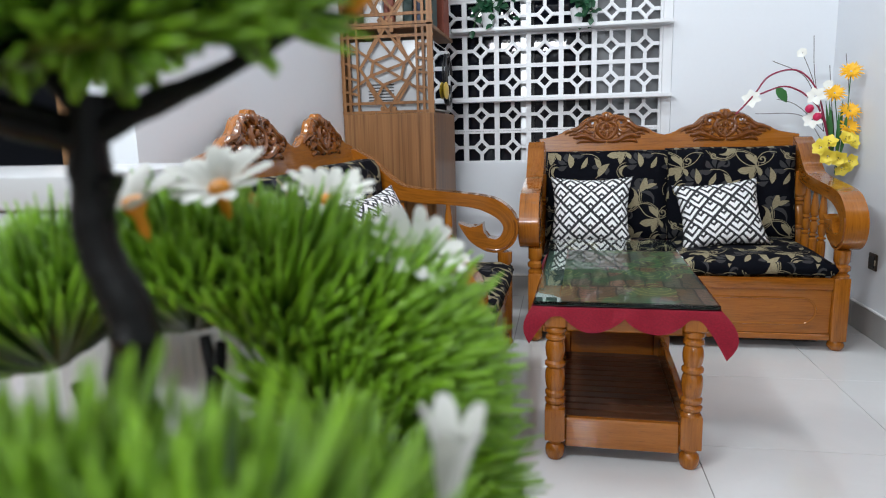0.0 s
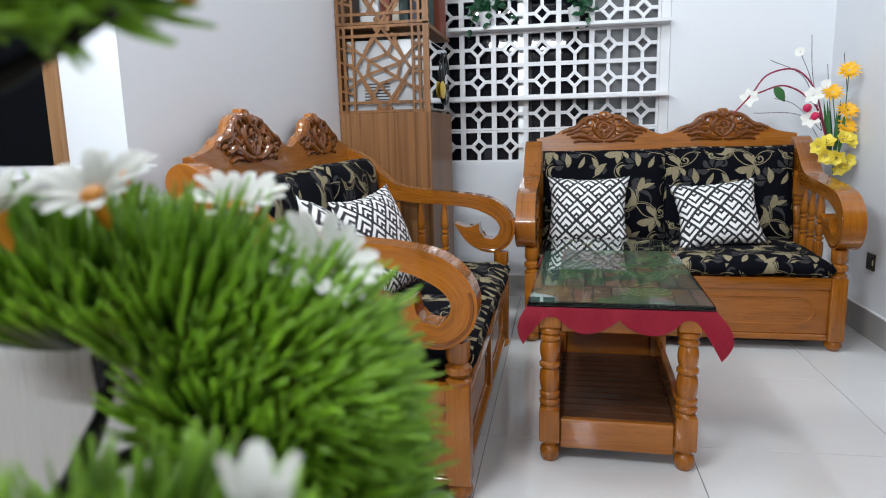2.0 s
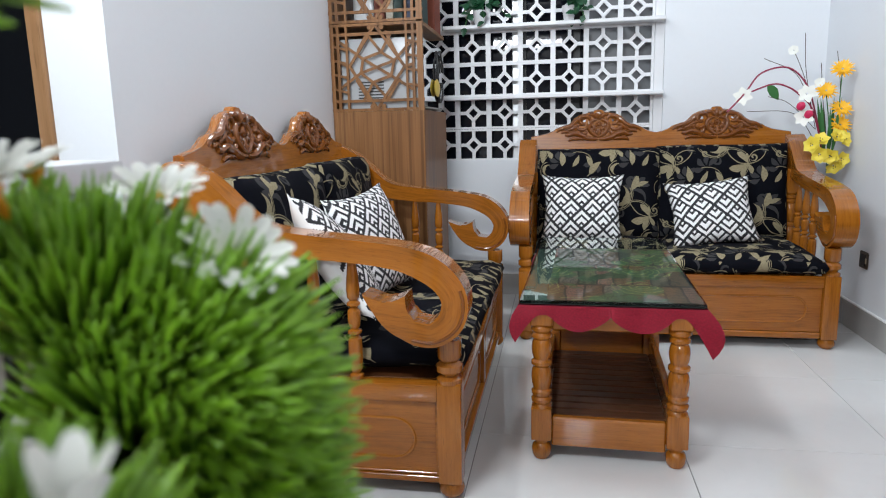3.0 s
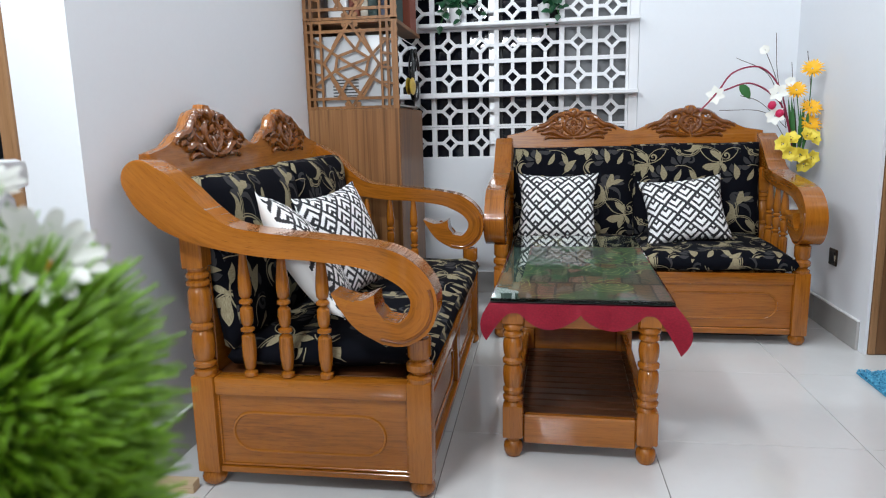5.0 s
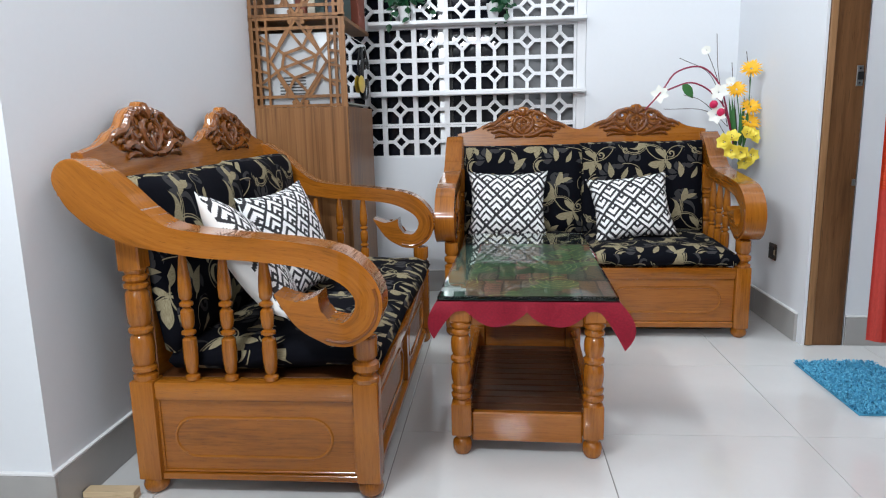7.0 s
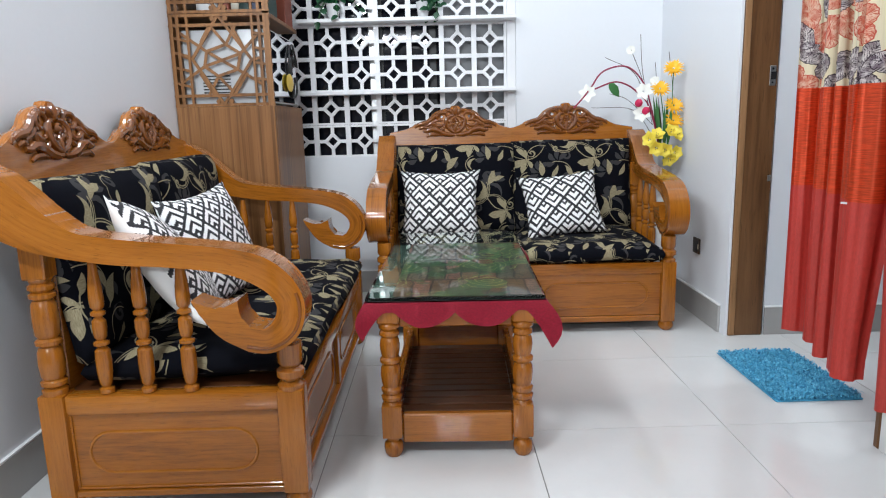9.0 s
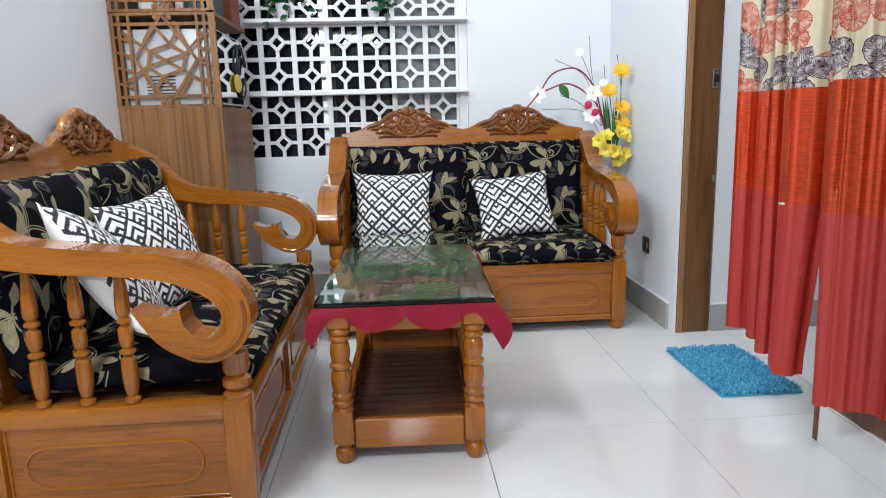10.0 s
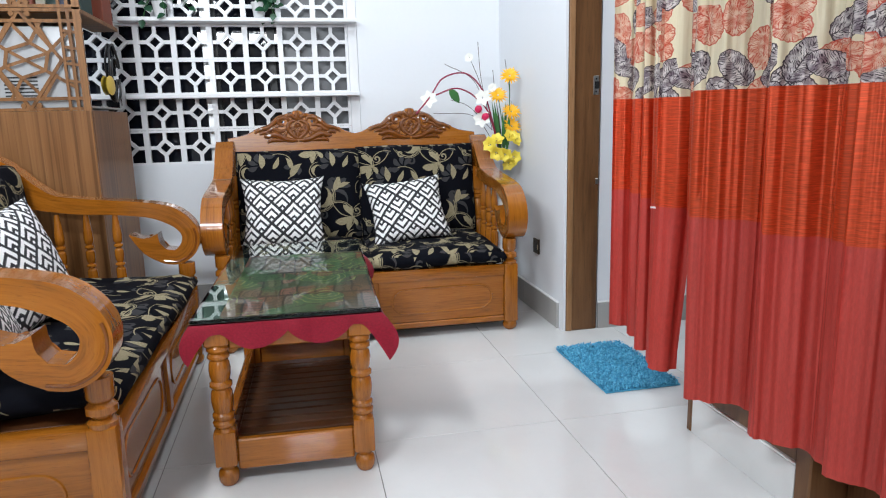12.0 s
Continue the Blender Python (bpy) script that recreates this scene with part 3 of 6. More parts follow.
GR_X0, GR_X1, GR_Z0, GR_Z1 = -0.70, 0.527, 0.766, 1.99

ground = solo("floor", cube(X_FAR_LEFT - 0.2, 3.4, Y_REAR - 0.2, 4.6, -0.12, -0.0035, 0), GROUT, "pale screed under polished porcelain floor tiles", "floor", kind="structure")
solo("ceiling", cube(X_FAR_LEFT - 0.2, 3.4, Y_REAR - 0.2, 4.0, CEIL, CEIL + 0.12, 0), CEILING, "plain white painted ceiling", "ceiling", kind="structure")


def wall(name, *boxes, material=WALL, label="plain white painted wall"):
    bm = bmesh.new()
    for b in boxes:
        box(bm, *b)
    return solo(name, bm, material, label, "wall", kind="structure", smooth=0)


wall("wall_back", (X_LEFT - 0.15, GR_X0, Y_BACK, Y_BACK + 0.13, 0, CEIL), (GR_X1 + 0.05, 3.3, Y_BACK, Y_BACK + 0.13, 0, CEIL),
     (GR_X0, GR_X1 + 0.05, Y_BACK, Y_BACK + 0.13, 0, GR_Z0), (GR_X0, GR_X1 + 0.05, Y_BACK, Y_BACK + 0.13, GR_Z1, CEIL),
     label="white painted wall with a perforated grille opening")
wall("wall_left", (X_LEFT - 0.15, X_LEFT, Y_NEAR + 0.13, Y_BACK, 0, CEIL))
wall("wall_left_return", (-1.143, X_LEFT, Y_NEAR, Y_NEAR + 0.13, 0, CEIL), (X_FAR_LEFT, -2.08, Y_NEAR, Y_NEAR + 0.13, 0, CEIL),
     (-2.08, -1.143, Y_NEAR, Y_NEAR + 0.13, 2.12, CEIL), label="white painted wall beside a dark doorway")
wall("wall_right", (X_RIGHT, X_RIGHT + 0.165, DOOR_Y1 + 0.05, Y_BACK, 0, CEIL), (X_RIGHT, X_RIGHT + 0.0115, DOOR_Y1 + 0.002, DOOR_Y1 + 0.05, 0, DOOR_H), (X_RIGHT, X_RIGHT + 0.165, DOOR_Y0 - 0.05, DOOR_Y1 + 0.05, DOOR_H + 0.05, CEIL),
     (X_RIGHT + 0.012, X_RIGHT + 0.165, 1.385, DOOR_Y0 - 0.022, 0, CEIL), (X_RIGHT, X_RIGHT + 0.165, 0.44, 1.385, DOOR_H + 0.05, CEIL),
     (X_RIGHT, X_RIGHT + 0.165, Y_REAR, 0.44, 0, CEIL), label="white painted wall with two doorways")
wall("wall_hall", (X_RIGHT + 0.168, 3.2, DOOR_Y1 + 0.012, DOOR_Y1 + 0.13, 0, CEIL), (3.2, 3.3, Y_REAR, DOOR_Y1 + 0.13, 0, CEIL))
wall("wall_rear", (X_FAR_LEFT, 3.3, Y_REAR - 0.12, Y_REAR, 0, CEIL), material=BEIGE, label="unseen wall, beige to dim and warm the bounced light")
wall("wall_far_left", (X_FAR_LEFT - 0.12, X_FAR_LEFT, Y_REAR, 4.5, 0, CEIL), material=BEIGE, label="unseen wall, beige to dim and warm the bounced light")
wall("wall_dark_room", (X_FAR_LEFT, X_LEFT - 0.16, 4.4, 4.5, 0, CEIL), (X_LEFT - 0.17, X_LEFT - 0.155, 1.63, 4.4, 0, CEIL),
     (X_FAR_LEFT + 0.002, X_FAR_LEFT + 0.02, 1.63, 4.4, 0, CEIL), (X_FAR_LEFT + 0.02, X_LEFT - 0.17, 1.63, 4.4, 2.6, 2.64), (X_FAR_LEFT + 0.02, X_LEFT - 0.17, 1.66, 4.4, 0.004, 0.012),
     material=SHADE_ROOM, label="near-black lining for the unlit room beyond a doorway")


def skirting(name, *boxes, face=SKIRT):
    holder = thing(name, pose(0, 0, 0), "grey porcelain skirting tile with a pale top edge", "baseboard", kind="structure")
    for b in boxes:
        part("skirting_tile", cube(*b, 0.12, 0.0015), face, holder)
        x0, x1, y0, y1 = b[:4]
        part("skirting_edge", cube(x0, x1, y0, y1, 0.1205, 0.1265, 0.001), EDGE_WHITE, holder, "white grouted edge")
    return holder


skirting("baseboard_back", (X_LEFT + 0.014, -0.36, Y_BACK - 0.012, Y_BACK, 0), (-0.358, 0.24, Y_BACK - 0.012, Y_BACK, 0), (0.242, 0.84, Y_BACK - 0.012, Y_BACK, 0), (0.842, X_RIGHT - 0.014, Y_BACK - 0.012, Y_BACK, 0))
skirting("baseboard_left", (X_LEFT, X_LEFT + 0.012, Y_NEAR, 2.09, 0), (X_LEFT, X_LEFT + 0.012, 2.092, 2.69, 0), (X_LEFT, X_LEFT + 0.012, 2.692, 3.1, 0))
skirting("baseboard_return", (-1.143, X_LEFT + 0.012, Y_NEAR - 0.012, Y_NEAR, 0))
skirting("baseboard_right", (X_RIGHT - 0.012, X_RIGHT, DOOR_Y1 + 0.052, 3.34, 0), (X_RIGHT - 0.012, X_RIGHT, 3.342, Y_BACK, 0))
skirting("baseboard_pier", (X_RIGHT - 0.002, X_RIGHT + 0.01, 1.387, DOOR_Y0 - 0.024, 0), face=TILE)
skirting("baseboard_hall", (X_RIGHT + 0.17, 3.19, DOOR_Y1, DOOR_Y1 + 0.011, 0))


# doorway towards the hall, with its frame
def door_frame(name, label, posts, head):
    d = thing(name, pose(0, 0, 0), label, "door frame", kind="structure")
    for p in posts:
        bm = bmesh.new()
        box(bm, *p, 0, DOOR_H, 0.004)
        part("jamb", bm, JAMB, d)
    part("head", cube(*head, DOOR_H, DOOR_H + 0.05, 0.003), JAMB, d)
    return d


d1 = door_frame("door_1", "dark brown wooden door frame with a steel strike plate", ((X_RIGHT + 0.012, X_RIGHT + 0.160, DOOR_Y1, DOOR_Y1 + 0.05), (X_RIGHT - 0.004, X_RIGHT + 0.169, DOOR_Y0 - 0.022, DOOR_Y0)),
                (X_RIGHT - 0.004, X_RIGHT + 0.169, DOOR_Y0 - 0.05, DOOR_Y1 + 0.05))
part("jamb_moulding", cube(X_RIGHT + 0.014, X_RIGHT + 0.040, DOOR_Y1 - 0.007, DOOR_Y1 + 0.001, 0.002, DOOR_H, 0.003), JAMB_PALE, d1, "paler rounded edge strip")
strike = part("strike_plate", cube(X_RIGHT + 0.126, X_RIGHT + 0.150, DOOR_Y1 - 0.003, DOOR_Y1 + 0.001, 1.050, 1.128, 0.001), STEEL, d1, "steel strike plate")
part("latch_hole", cube(X_RIGHT + 0.130, X_RIGHT + 0.152, DOOR_Y1 - 0.0042, DOOR_Y1, 1.074, 1.104, 0.0), BLACK_PLASTIC, strike)
for z in (1.062, 1.116):
    part("screw", lathe(bmesh.new(), [(0.0045, -0.0005), (0.0035, 0.0012)], seg=10, m=pose(X_RIGHT + 0.138, DOOR_Y1 - 0.003, z, 90)), BLACK_PLASTIC, strike)
part("catch", cube(X_RIGHT + 0.142, X_RIGHT + 0.154, DOOR_Y1 - 0.006, DOOR_Y1, 0.665, 0.69, 0.001), STEEL, d1, "small steel catch")
door_frame("door_2", "dark brown wooden door frame behind a curtain", ((X_RIGHT - 0.004, X_RIGHT + 0.169, 1.335, 1.385), (X_RIGHT - 0.004, X_RIGHT + 0.169, 0.44, 0.49)),
           (X_RIGHT - 0.004, X_RIGHT + 0.169, 0.44, 1.385))
tagged(solo("wall_panel", cube(X_RIGHT, X_RIGHT + 0.0115, 1.387, DOOR_Y0 - 0.024, 0.13, DOOR_H, 0.002), JAMB, "dark brown wooden panel between two doorways", "wall panel", kind="structure"))
leafd = thing("closed_door", pose(0, 0, 0), "dark brown wooden door leaf closed behind a curtain", "door")
part("door_leaf", cube(X_RIGHT + 0.10, X_RIGHT + 0.14, 0.492, 1.333, 0.008, DOOR_H - 0.004, 0.003), JAMB, leafd)
d3 = thing("door_3", pose(0, 0, 0), "light brown wooden frame of a dark doorway", "door frame", kind="structure")
part("jamb", cube(-1.181, -1.143, Y_NEAR - 0.012, Y_NEAR + 0.14, 0, 2.08, 0.004), JAMB_PALE, d3)
part("jamb", cube(-2.08, -2.042, Y_NEAR - 0.012, Y_NEAR + 0.14, 0, 2.08, 0.004), JAMB_PALE, d3)
part("head", cube(-2.08, -1.143, Y_NEAR - 0.012, Y_NEAR + 0.14, 2.08, 2.12, 0.003), JAMB_PALE, d3)

# pierced grille in the back wall
P = 0.1745


def grille_block():
    """One cast block: a square rim, a diamond ring and four short arms."""
    bm = bmesh.new()
    a, t, th, dep = P / 2, 0.0135, 0.0115, 0.024
    for x0, x1, z0, z1 in ((-a, -a + t, -a, a), (a - t, a, -a, a), (-a + t, a - t, a - th, a), (-a + t, a - t, -a, -a + th)):
        box(bm, x0, x1, 0, dep, z0, z1)
    for k in range(4):
        e = 0.0010 + 0.0006 * k
        box(bm, -0.0355, 0.0355, e, dep - e, -0.0084, 0.0084, 0, pose(0, 0, 0, 0, 45 + 90 * k, 0) @ pose(0, 0, 0.027))
        e = 0.0040 + 0.0006 * k
        box(bm, -0.009, 0.009, e, dep - e, 0.043, a - 0.006, 0, pose(0, 0, 0, 0, 90 * k, 0))
    return finish("grille_block", bm, GRILLE, 0)


grille = thing("ventilation_grille", pose(0, 0, 0), "white painted grille of pierced diamond blocks", "grille")
blk = grille_block()
for i in range(7):
    for j in range(7):
        shared("grille_block", blk, grille, pose(GR_X1 - P * (i + 0.5), Y_BACK + 0.012, GR_Z0 - 0.002 + P * (j + 0.5) + 0.001 * ((i * 3 + j) % 3)))
part("side_strip", cube(GR_X1 + 0.001, GR_X1 + 0.049, Y_BACK + 0.006, Y_BACK + 0.06, GR_Z0, GR_Z1, 0.002), GRILLE, grille)
for name, z in (("ledge", GR_Z0 + 2 * P - 0.011), ("ledge", GR_Z0 + 4 * P + 0.009), ("ledge", GR_Z0 + 6 * P + 0.01)):
    part(name, cube(GR_X0 + 0.12, GR_X1 + 0.044, Y_BACK - 0.075, Y_BACK + 0.011, z - 0.009, z + 0.011, 0.003), GRILLE, grille, "thin white ledge")

win = thing("window_1", pose(0, 0, 0), "dark night window behind the grille, aluminium frame", "window", kind="structure")
part("pane", cube(GR_X0 - 0.1, 0.165, Y_BACK + 0.105, Y_BACK + 0.111, 0.6, 2.2, 0), DARK_GLASS, win)
for x, w in ((-0.200, 0.020), (0.178, 0.012)):
    part("window_frame", cube(x - w, x + w, Y_BACK + 0.085, Y_BACK + 0.125, 0.6, 2.2, 0.004), ALU, win)
# Black strips stand for the dark gaps beside the frame uprights.
for x, w in ((-0.160, 0.018), (0.130, 0.020)):
    part("dark_gap_strip", cube(x - w, x + w, Y_BACK + 0.092, Y_BACK + 0.104, 0.6, 2.2, 0.002), BLACK_PLASTIC, win, "black strip drawing a dark gap beside the frame")
for z in (0.845, 0.93, 1.02, 1.125, 1.21, 1.30, 1.385, 1.48, 1.56):
    part("security_bar", cube(GR_X0 - 0.1, 0.165, Y_BACK + 0.113, Y_BACK + 0.121, z, z + 0.006, 0.001), ALU, win)
part("pane", cube(0.192, 0.9, Y_BACK + 0.092, Y_BACK + 0.098, 0.6, 2.2, 0), Mat("frosted_pane", (0.20, 0.205, 0.215), 0.35).m, win, "grey frosted sliding pane")
solo("backdrop", cube(-1.2, 1.6, Y_BACK + 0.42, Y_BACK + 0.44, 0.0, 2.7, 0), SHADE_ROOM, "near-black panel for the unlit night beyond the window", "backdrop", kind="structure")

# socket on the right wall
so = thing("wall_socket", pose(X_RIGHT, 3.185, 0.335, 0, 0, -90), "small dark brown electric socket on the wall", "socket")
part("plate", cube(-0.037, 0.037, -0.009, 0.0, -0.037, 0.037, 0.003), SOCKET_BROWN, so)
part("socket_face", cube(-0.025, 0.025, -0.0115, -0.0085, -0.025, 0.025, 0.002), BLACK_PLASTIC, so)
for x, z in ((-0.009, -0.008), (0.009, -0.008), (0, 0.011)):
    part("pin_hole", lathe(bmesh.new(), [(0.0028, -0.001), (0.0028, 0.0005)], seg=8, m=pose(x, -0.0118, z, 90)), SOCKET_BROWN, so)
part("rocker", cube(0.028, 0.035, -0.0125, -0.0085, -0.012, 0.012, 0.001), Mat("ivory_rocker", (0.5, 0.42, 0.3), 0.4).m, so, "ivory rocker switch")

# panels for the two added fill lamps on the unseen ceiling
for x, y, s in ((0.62, 2.40, 0.27), (2.3, 2.2, 0.17)):
    cl = thing("ceiling_light", pose(x, y, CEIL), "square white light panel added on the unseen ceiling", "ceiling light", "ceiling lights")
    part("light_frame", cube(-s, s, -s, s, -0.028, -0.0002, 0.004), WHITE_PLASTIC, cl)
    part("diffuser", cube(-s + 0.02, s - 0.02, -s + 0.02, s - 0.02, -0.034, -0.0285, 0.002), WHITE_PLASTIC, cl)

# Bodies for the three tubes, rods assumed; the first is only a fill.
for eye, aim, roll, length, watts in TUBES:
    tl = thing("tube_light", look(eye, aim, roll), "white tube light, assumed out of view, hung on two rods", "tube light", "tube lights")
    h = length / 2
    part("housing", cube(-h - 0.03, h + 0.03, -0.03, 0.03, 0.030, 0.075, 0.006, 2), WHITE_PLASTIC, tl)
    part("tube", tube(bmesh.new(), [(-h, 0, 0.018), (h, 0, 0.018)], 0.0115, 12, 1.0, Vector((0, 0, 1))), WHITE_PLASTIC, tl)
    back = tl.matrix_world.inverted()
    for x in (-h * 0.7, h * 0.7):
        p = tl.matrix_world @ Vector((x, 0, 0.07))
        part("hanger", tube(bmesh.new(), [back @ p, back @ Vector((p.x, p.y, CEIL - 0.0005))], 0.004, 8), STEEL, tl)

# ---------------------------------------------------------------- carved settees
# local frame: x along the seat, y from the front edge towards the back, z up
SOFA_L, ARM_T = 1.385, 0.085
BOX_L = SOFA_L - 0.075
ARM_MID = [(0.700, 0.828, 0.050), (0.672, 0.800, 0.060), (0.622, 0.757, 0.060), (0.560, 0.716, 0.047), (0.487, 0.685, 0.032), (0.387, 0.668, 0.030),
           (0.276, 0.658, 0.028), (0.155, 0.643, 0.029), (0.078, 0.620, 0.034), (0.027, 0.583, 0.033), (0.004, 0.536, 0.032), (0.016, 0.484, 0.033),
           (0.058, 0.452, 0.030), (0.108, 0.456, 0.030)]


def bend_grain(me):
    """Stores for each corner of an arm how far along and across its curve it lies, for the grain to follow."""
    mid = np.array([q[:2] for q in curve(ARM_MID, 12)])
    way = np.gradient(mid, axis=0)
    way /= np.linalg.norm(way, axis=1)[:, None]
    run = np.concatenate(([0.0], np.cumsum(np.linalg.norm(np.diff(mid, axis=0), axis=1))))
    layer = me.attributes.new("grain", "FLOAT_VECTOR", "POINT")
    for v, slot in zip(me.vertices, layer.data):
        gap = np.array((v.co.y, v.co.z)) - mid
        k = int(np.argmin((gap ** 2).sum(axis=1)))
        slot.vector = (v.co.x, run[k] + gap[k] @ way[k], way[k][0] * gap[k][1] - way[k][1] * gap[k][0])


def arm_board(x):
    left, right = ribbon(curve(ARM_MID, 16))
    # rounded heel at the back, whale-tail at the end of the scroll
    c = np.array(ARM_MID[0][:2])
    heel = [tuple(c + 0.050 * np.array((math.cos(a), math.sin(a)))) for a in np.linspace(radians(126), radians(-36), 14)]
    tail_low = [(0.150, 0.446), (0.183, 0.474), (0.212, 0.515), (0.232, 0.550)]
    tail_low = [tuple(q) for q in curve(tail_low, 3)]
    tail_up = [tuple(q) for q in curve([tail_low[-1], (0.198, 0.537), (0.169, 0.531), (0.147, 0.538), (0.125, 0.548)], 4)[1:]]
    tail_up += [tuple(q) for q in curve([tail_up[-1], (0.1225, 0.521), (0.116, 0.501)], 4)[1:]]
    outline = left + (tail_low if left[-1][1] < right[-1][1] else tail_up[::-1])
    outline += (tail_up if left[-1][1] < right[-1][1] else tail_low[::-1]) + right[::-1] + heel
    return slab(outline, ARM_T, lambda a, b, c: (x + c - ARM_T / 2, a, b), 0.0075, 3)


def arm_bead(x):
    """A fine raised line along the outer edge of the scroll; its darker wood paints a groove's shade."""
    _, outer = ribbon(curve([(a, b, w - 0.012) for a, b, w in ARM_MID], 5))
    return tube(bmesh.new(), [(x, a, b) for a, b in outer[48:]], 0.0042, 8, 1.0, Vector((1, 0, 0)))


BALUSTER = [(0.55, 0.0), (0.95, 0.015), (0.95, 0.045), (0.52, 0.06), (0.80, 0.085), (0.98, 0.17), (1.0, 0.26), (0.94, 0.335), (0.50, 0.36), (0.98, 0.378), (0.98, 0.398),
            (0.54, 0.412), (0.82, 0.44), (0.92, 0.50), (0.88, 0.555), (0.48, 0.58), (0.92, 0.60), (0.92, 0.62), (0.52, 0.635), (0.86, 0.66), (0.92, 0.72), (0.84, 0.80), (0.60, 0.92), (0.46, 1.0)]
HEAVY = [(0.95, 0.0), (0.98, 0.02), (0.98, 0.045), (0.76, 0.06), (1.0, 0.08), (1.0, 0.105), (0.78, 0.12), (0.94, 0.15), (1.0, 0.24), (0.94, 0.33), (0.78, 0.365), (1.0, 0.385),
         (1.0, 0.41), (0.76, 0.43), (0.96, 0.46), (1.0, 0.56), (0.94, 0.68), (0.78, 0.71), (1.02, 0.73), (1.02, 0.755), (0.80, 0.77), (1.02, 0.79), (1.02, 0.815), (0.80, 0.83), (0.96, 0.86), (0.86, 0.90)]


def turned(bm, profile, r, x, y, z0, z1, seg=14):
    return lathe(bm, [(a * r, z0 + b * (z1 - z0)) for a, b in profile], x, y, seg)


def stadium(w, h, n=10):
    c = w / 2 - h / 2
    return [(c + h / 2 * math.sin(a), -h / 2 * math.cos(a)) for a in np.linspace(0, math.pi, n)] + [(-c - h / 2 * math.sin(a), h / 2 * math.cos(a)) for a in np.linspace(0, math.pi, n)]


def moulding(w, h, place, r=0.0045):
    bm = bmesh.new()
    pts = [Vector(place(a, b)) for a, b in stadium(w, h)]
    rings = []
    n = len(pts)
    nrm = (pts[1] - pts[0]).cross(pts[n // 2] - pts[0]).normalized()
    for i in range(n):
        d = (pts[(i + 1) % n] - pts[i - 1]).normalized()
        side = d.cross(nrm)
        rings.append([bm.verts.new(pts[i] + (side * math.cos(t) + nrm * math.sin(t)) * r) for t in np.linspace(0, 2 * math.pi, 7)[:-1]])
    for i in range(n):
        a, b = rings[i], rings[(i + 1) % n]
        for k in range(6):
            bm.faces.new((a[k], a[(k + 1) % 6], b[(k + 1) % 6], b[k]))
    return bm


def crest_height(x):
    """Top line of the back board: two carved peaks and a dip between."""
    s = abs(abs(x) - 0.290)
    keys = [(0, 1.022), (0.013, 1.021), (0.022, 1.010), (0.050, 1.006), (0.085, 0.998), (0.110, 0.984), (0.132, 0.960), (0.152, 0.946), (0.185, 0.939), (0.208, 0.931), (0.220, 0.921), (0.255, 0.906), (0.287, 0.899), (0.34, 0.89), (0.45, 0.87)]
    for (a, p), (b, q) in zip(keys, keys[1:]):
        if s <= b:
            t = (s - a) / (b - a)
            return p + (q - p) * t
    return keys[-1][1]


def lean(z):
    return 0.605 + (z - 0.31) * 0.165


def back_board():
    """Shaped board, pierced by two small holes in each crest."""
    w, n = BOX_L / 2 - 0.02, 96
    loops = [[(-w, 0.70), (w, 0.70)] + [(float(x), crest_height(float(x))) for x in np.linspace(w, -w, n)]]
    for cx in (-0.290, 0.290):
        for s in (-0.074, 0.074):
            loops.append([(cx + s + 0.0085 * math.cos(a), 0.968 + 0.0075 * math.sin(a)) for a in np.linspace(0, 2 * math.pi, 13)[:-1]])
    bm = bmesh.new()
    edges = []
    for loop in loops:
        v = [bm.verts.new((a, lean(b), b)) for a, b in loop]
        edges += [bm.edges.new((v[i], v[(i + 1) % len(v)])) for i in range(len(v))]
    bmesh.ops.triangle_fill(bm, use_beauty=True, use_dissolve=False, edges=edges)
    ext = bmesh.ops.extrude_face_region(bm, geom=bm.faces[:])
    bmesh.ops.translate(bm, vec=(0, 0.03, 0), verts=[g for g in ext["geom"] if isinstance(g, bmesh.types.BMVert)])
    return bm


def crest_lip():
    """Rounded edge along the top of the back board."""
    w = BOX_L / 2 - 0.02
    pts = [(float(x), lean(crest_height(float(x))) + 0.015, crest_height(float(x)) - 0.013) for x in np.linspace(-w, w, 150)]
    return tube(bmesh.new(), pts, 0.0158, 10, 1.0)


def relief(bm, cx, side, pts, thick, sink=0.0):
    """A tapered, half-sunk strand of carving; pts run over (x, z) from the middle of the crest."""
    path = curve(pts, 5)
    n = len(path) - 1
    rad = [thick * 1.25 * (0.30 + 0.70 * math.sin(math.pi * (0.10 + 0.80 * i / n))) for i in range(n + 1)]
    tube(bm, [(cx + side * q[0], lean(q[1]) - 0.002 + sink, q[1]) for q in path], rad, 8, 0.95)


def volute(cx, cz, start, turns, r0, r1, n=12):
    return [(cx + (r0 + (r1 - r0) * t) * math.cos(radians(start + 360 * turns * t)), cz + (r0 + (r1 - r0) * t) * math.sin(radians(start + 360 * turns * t))) for t in np.linspace(0, 1, n)]


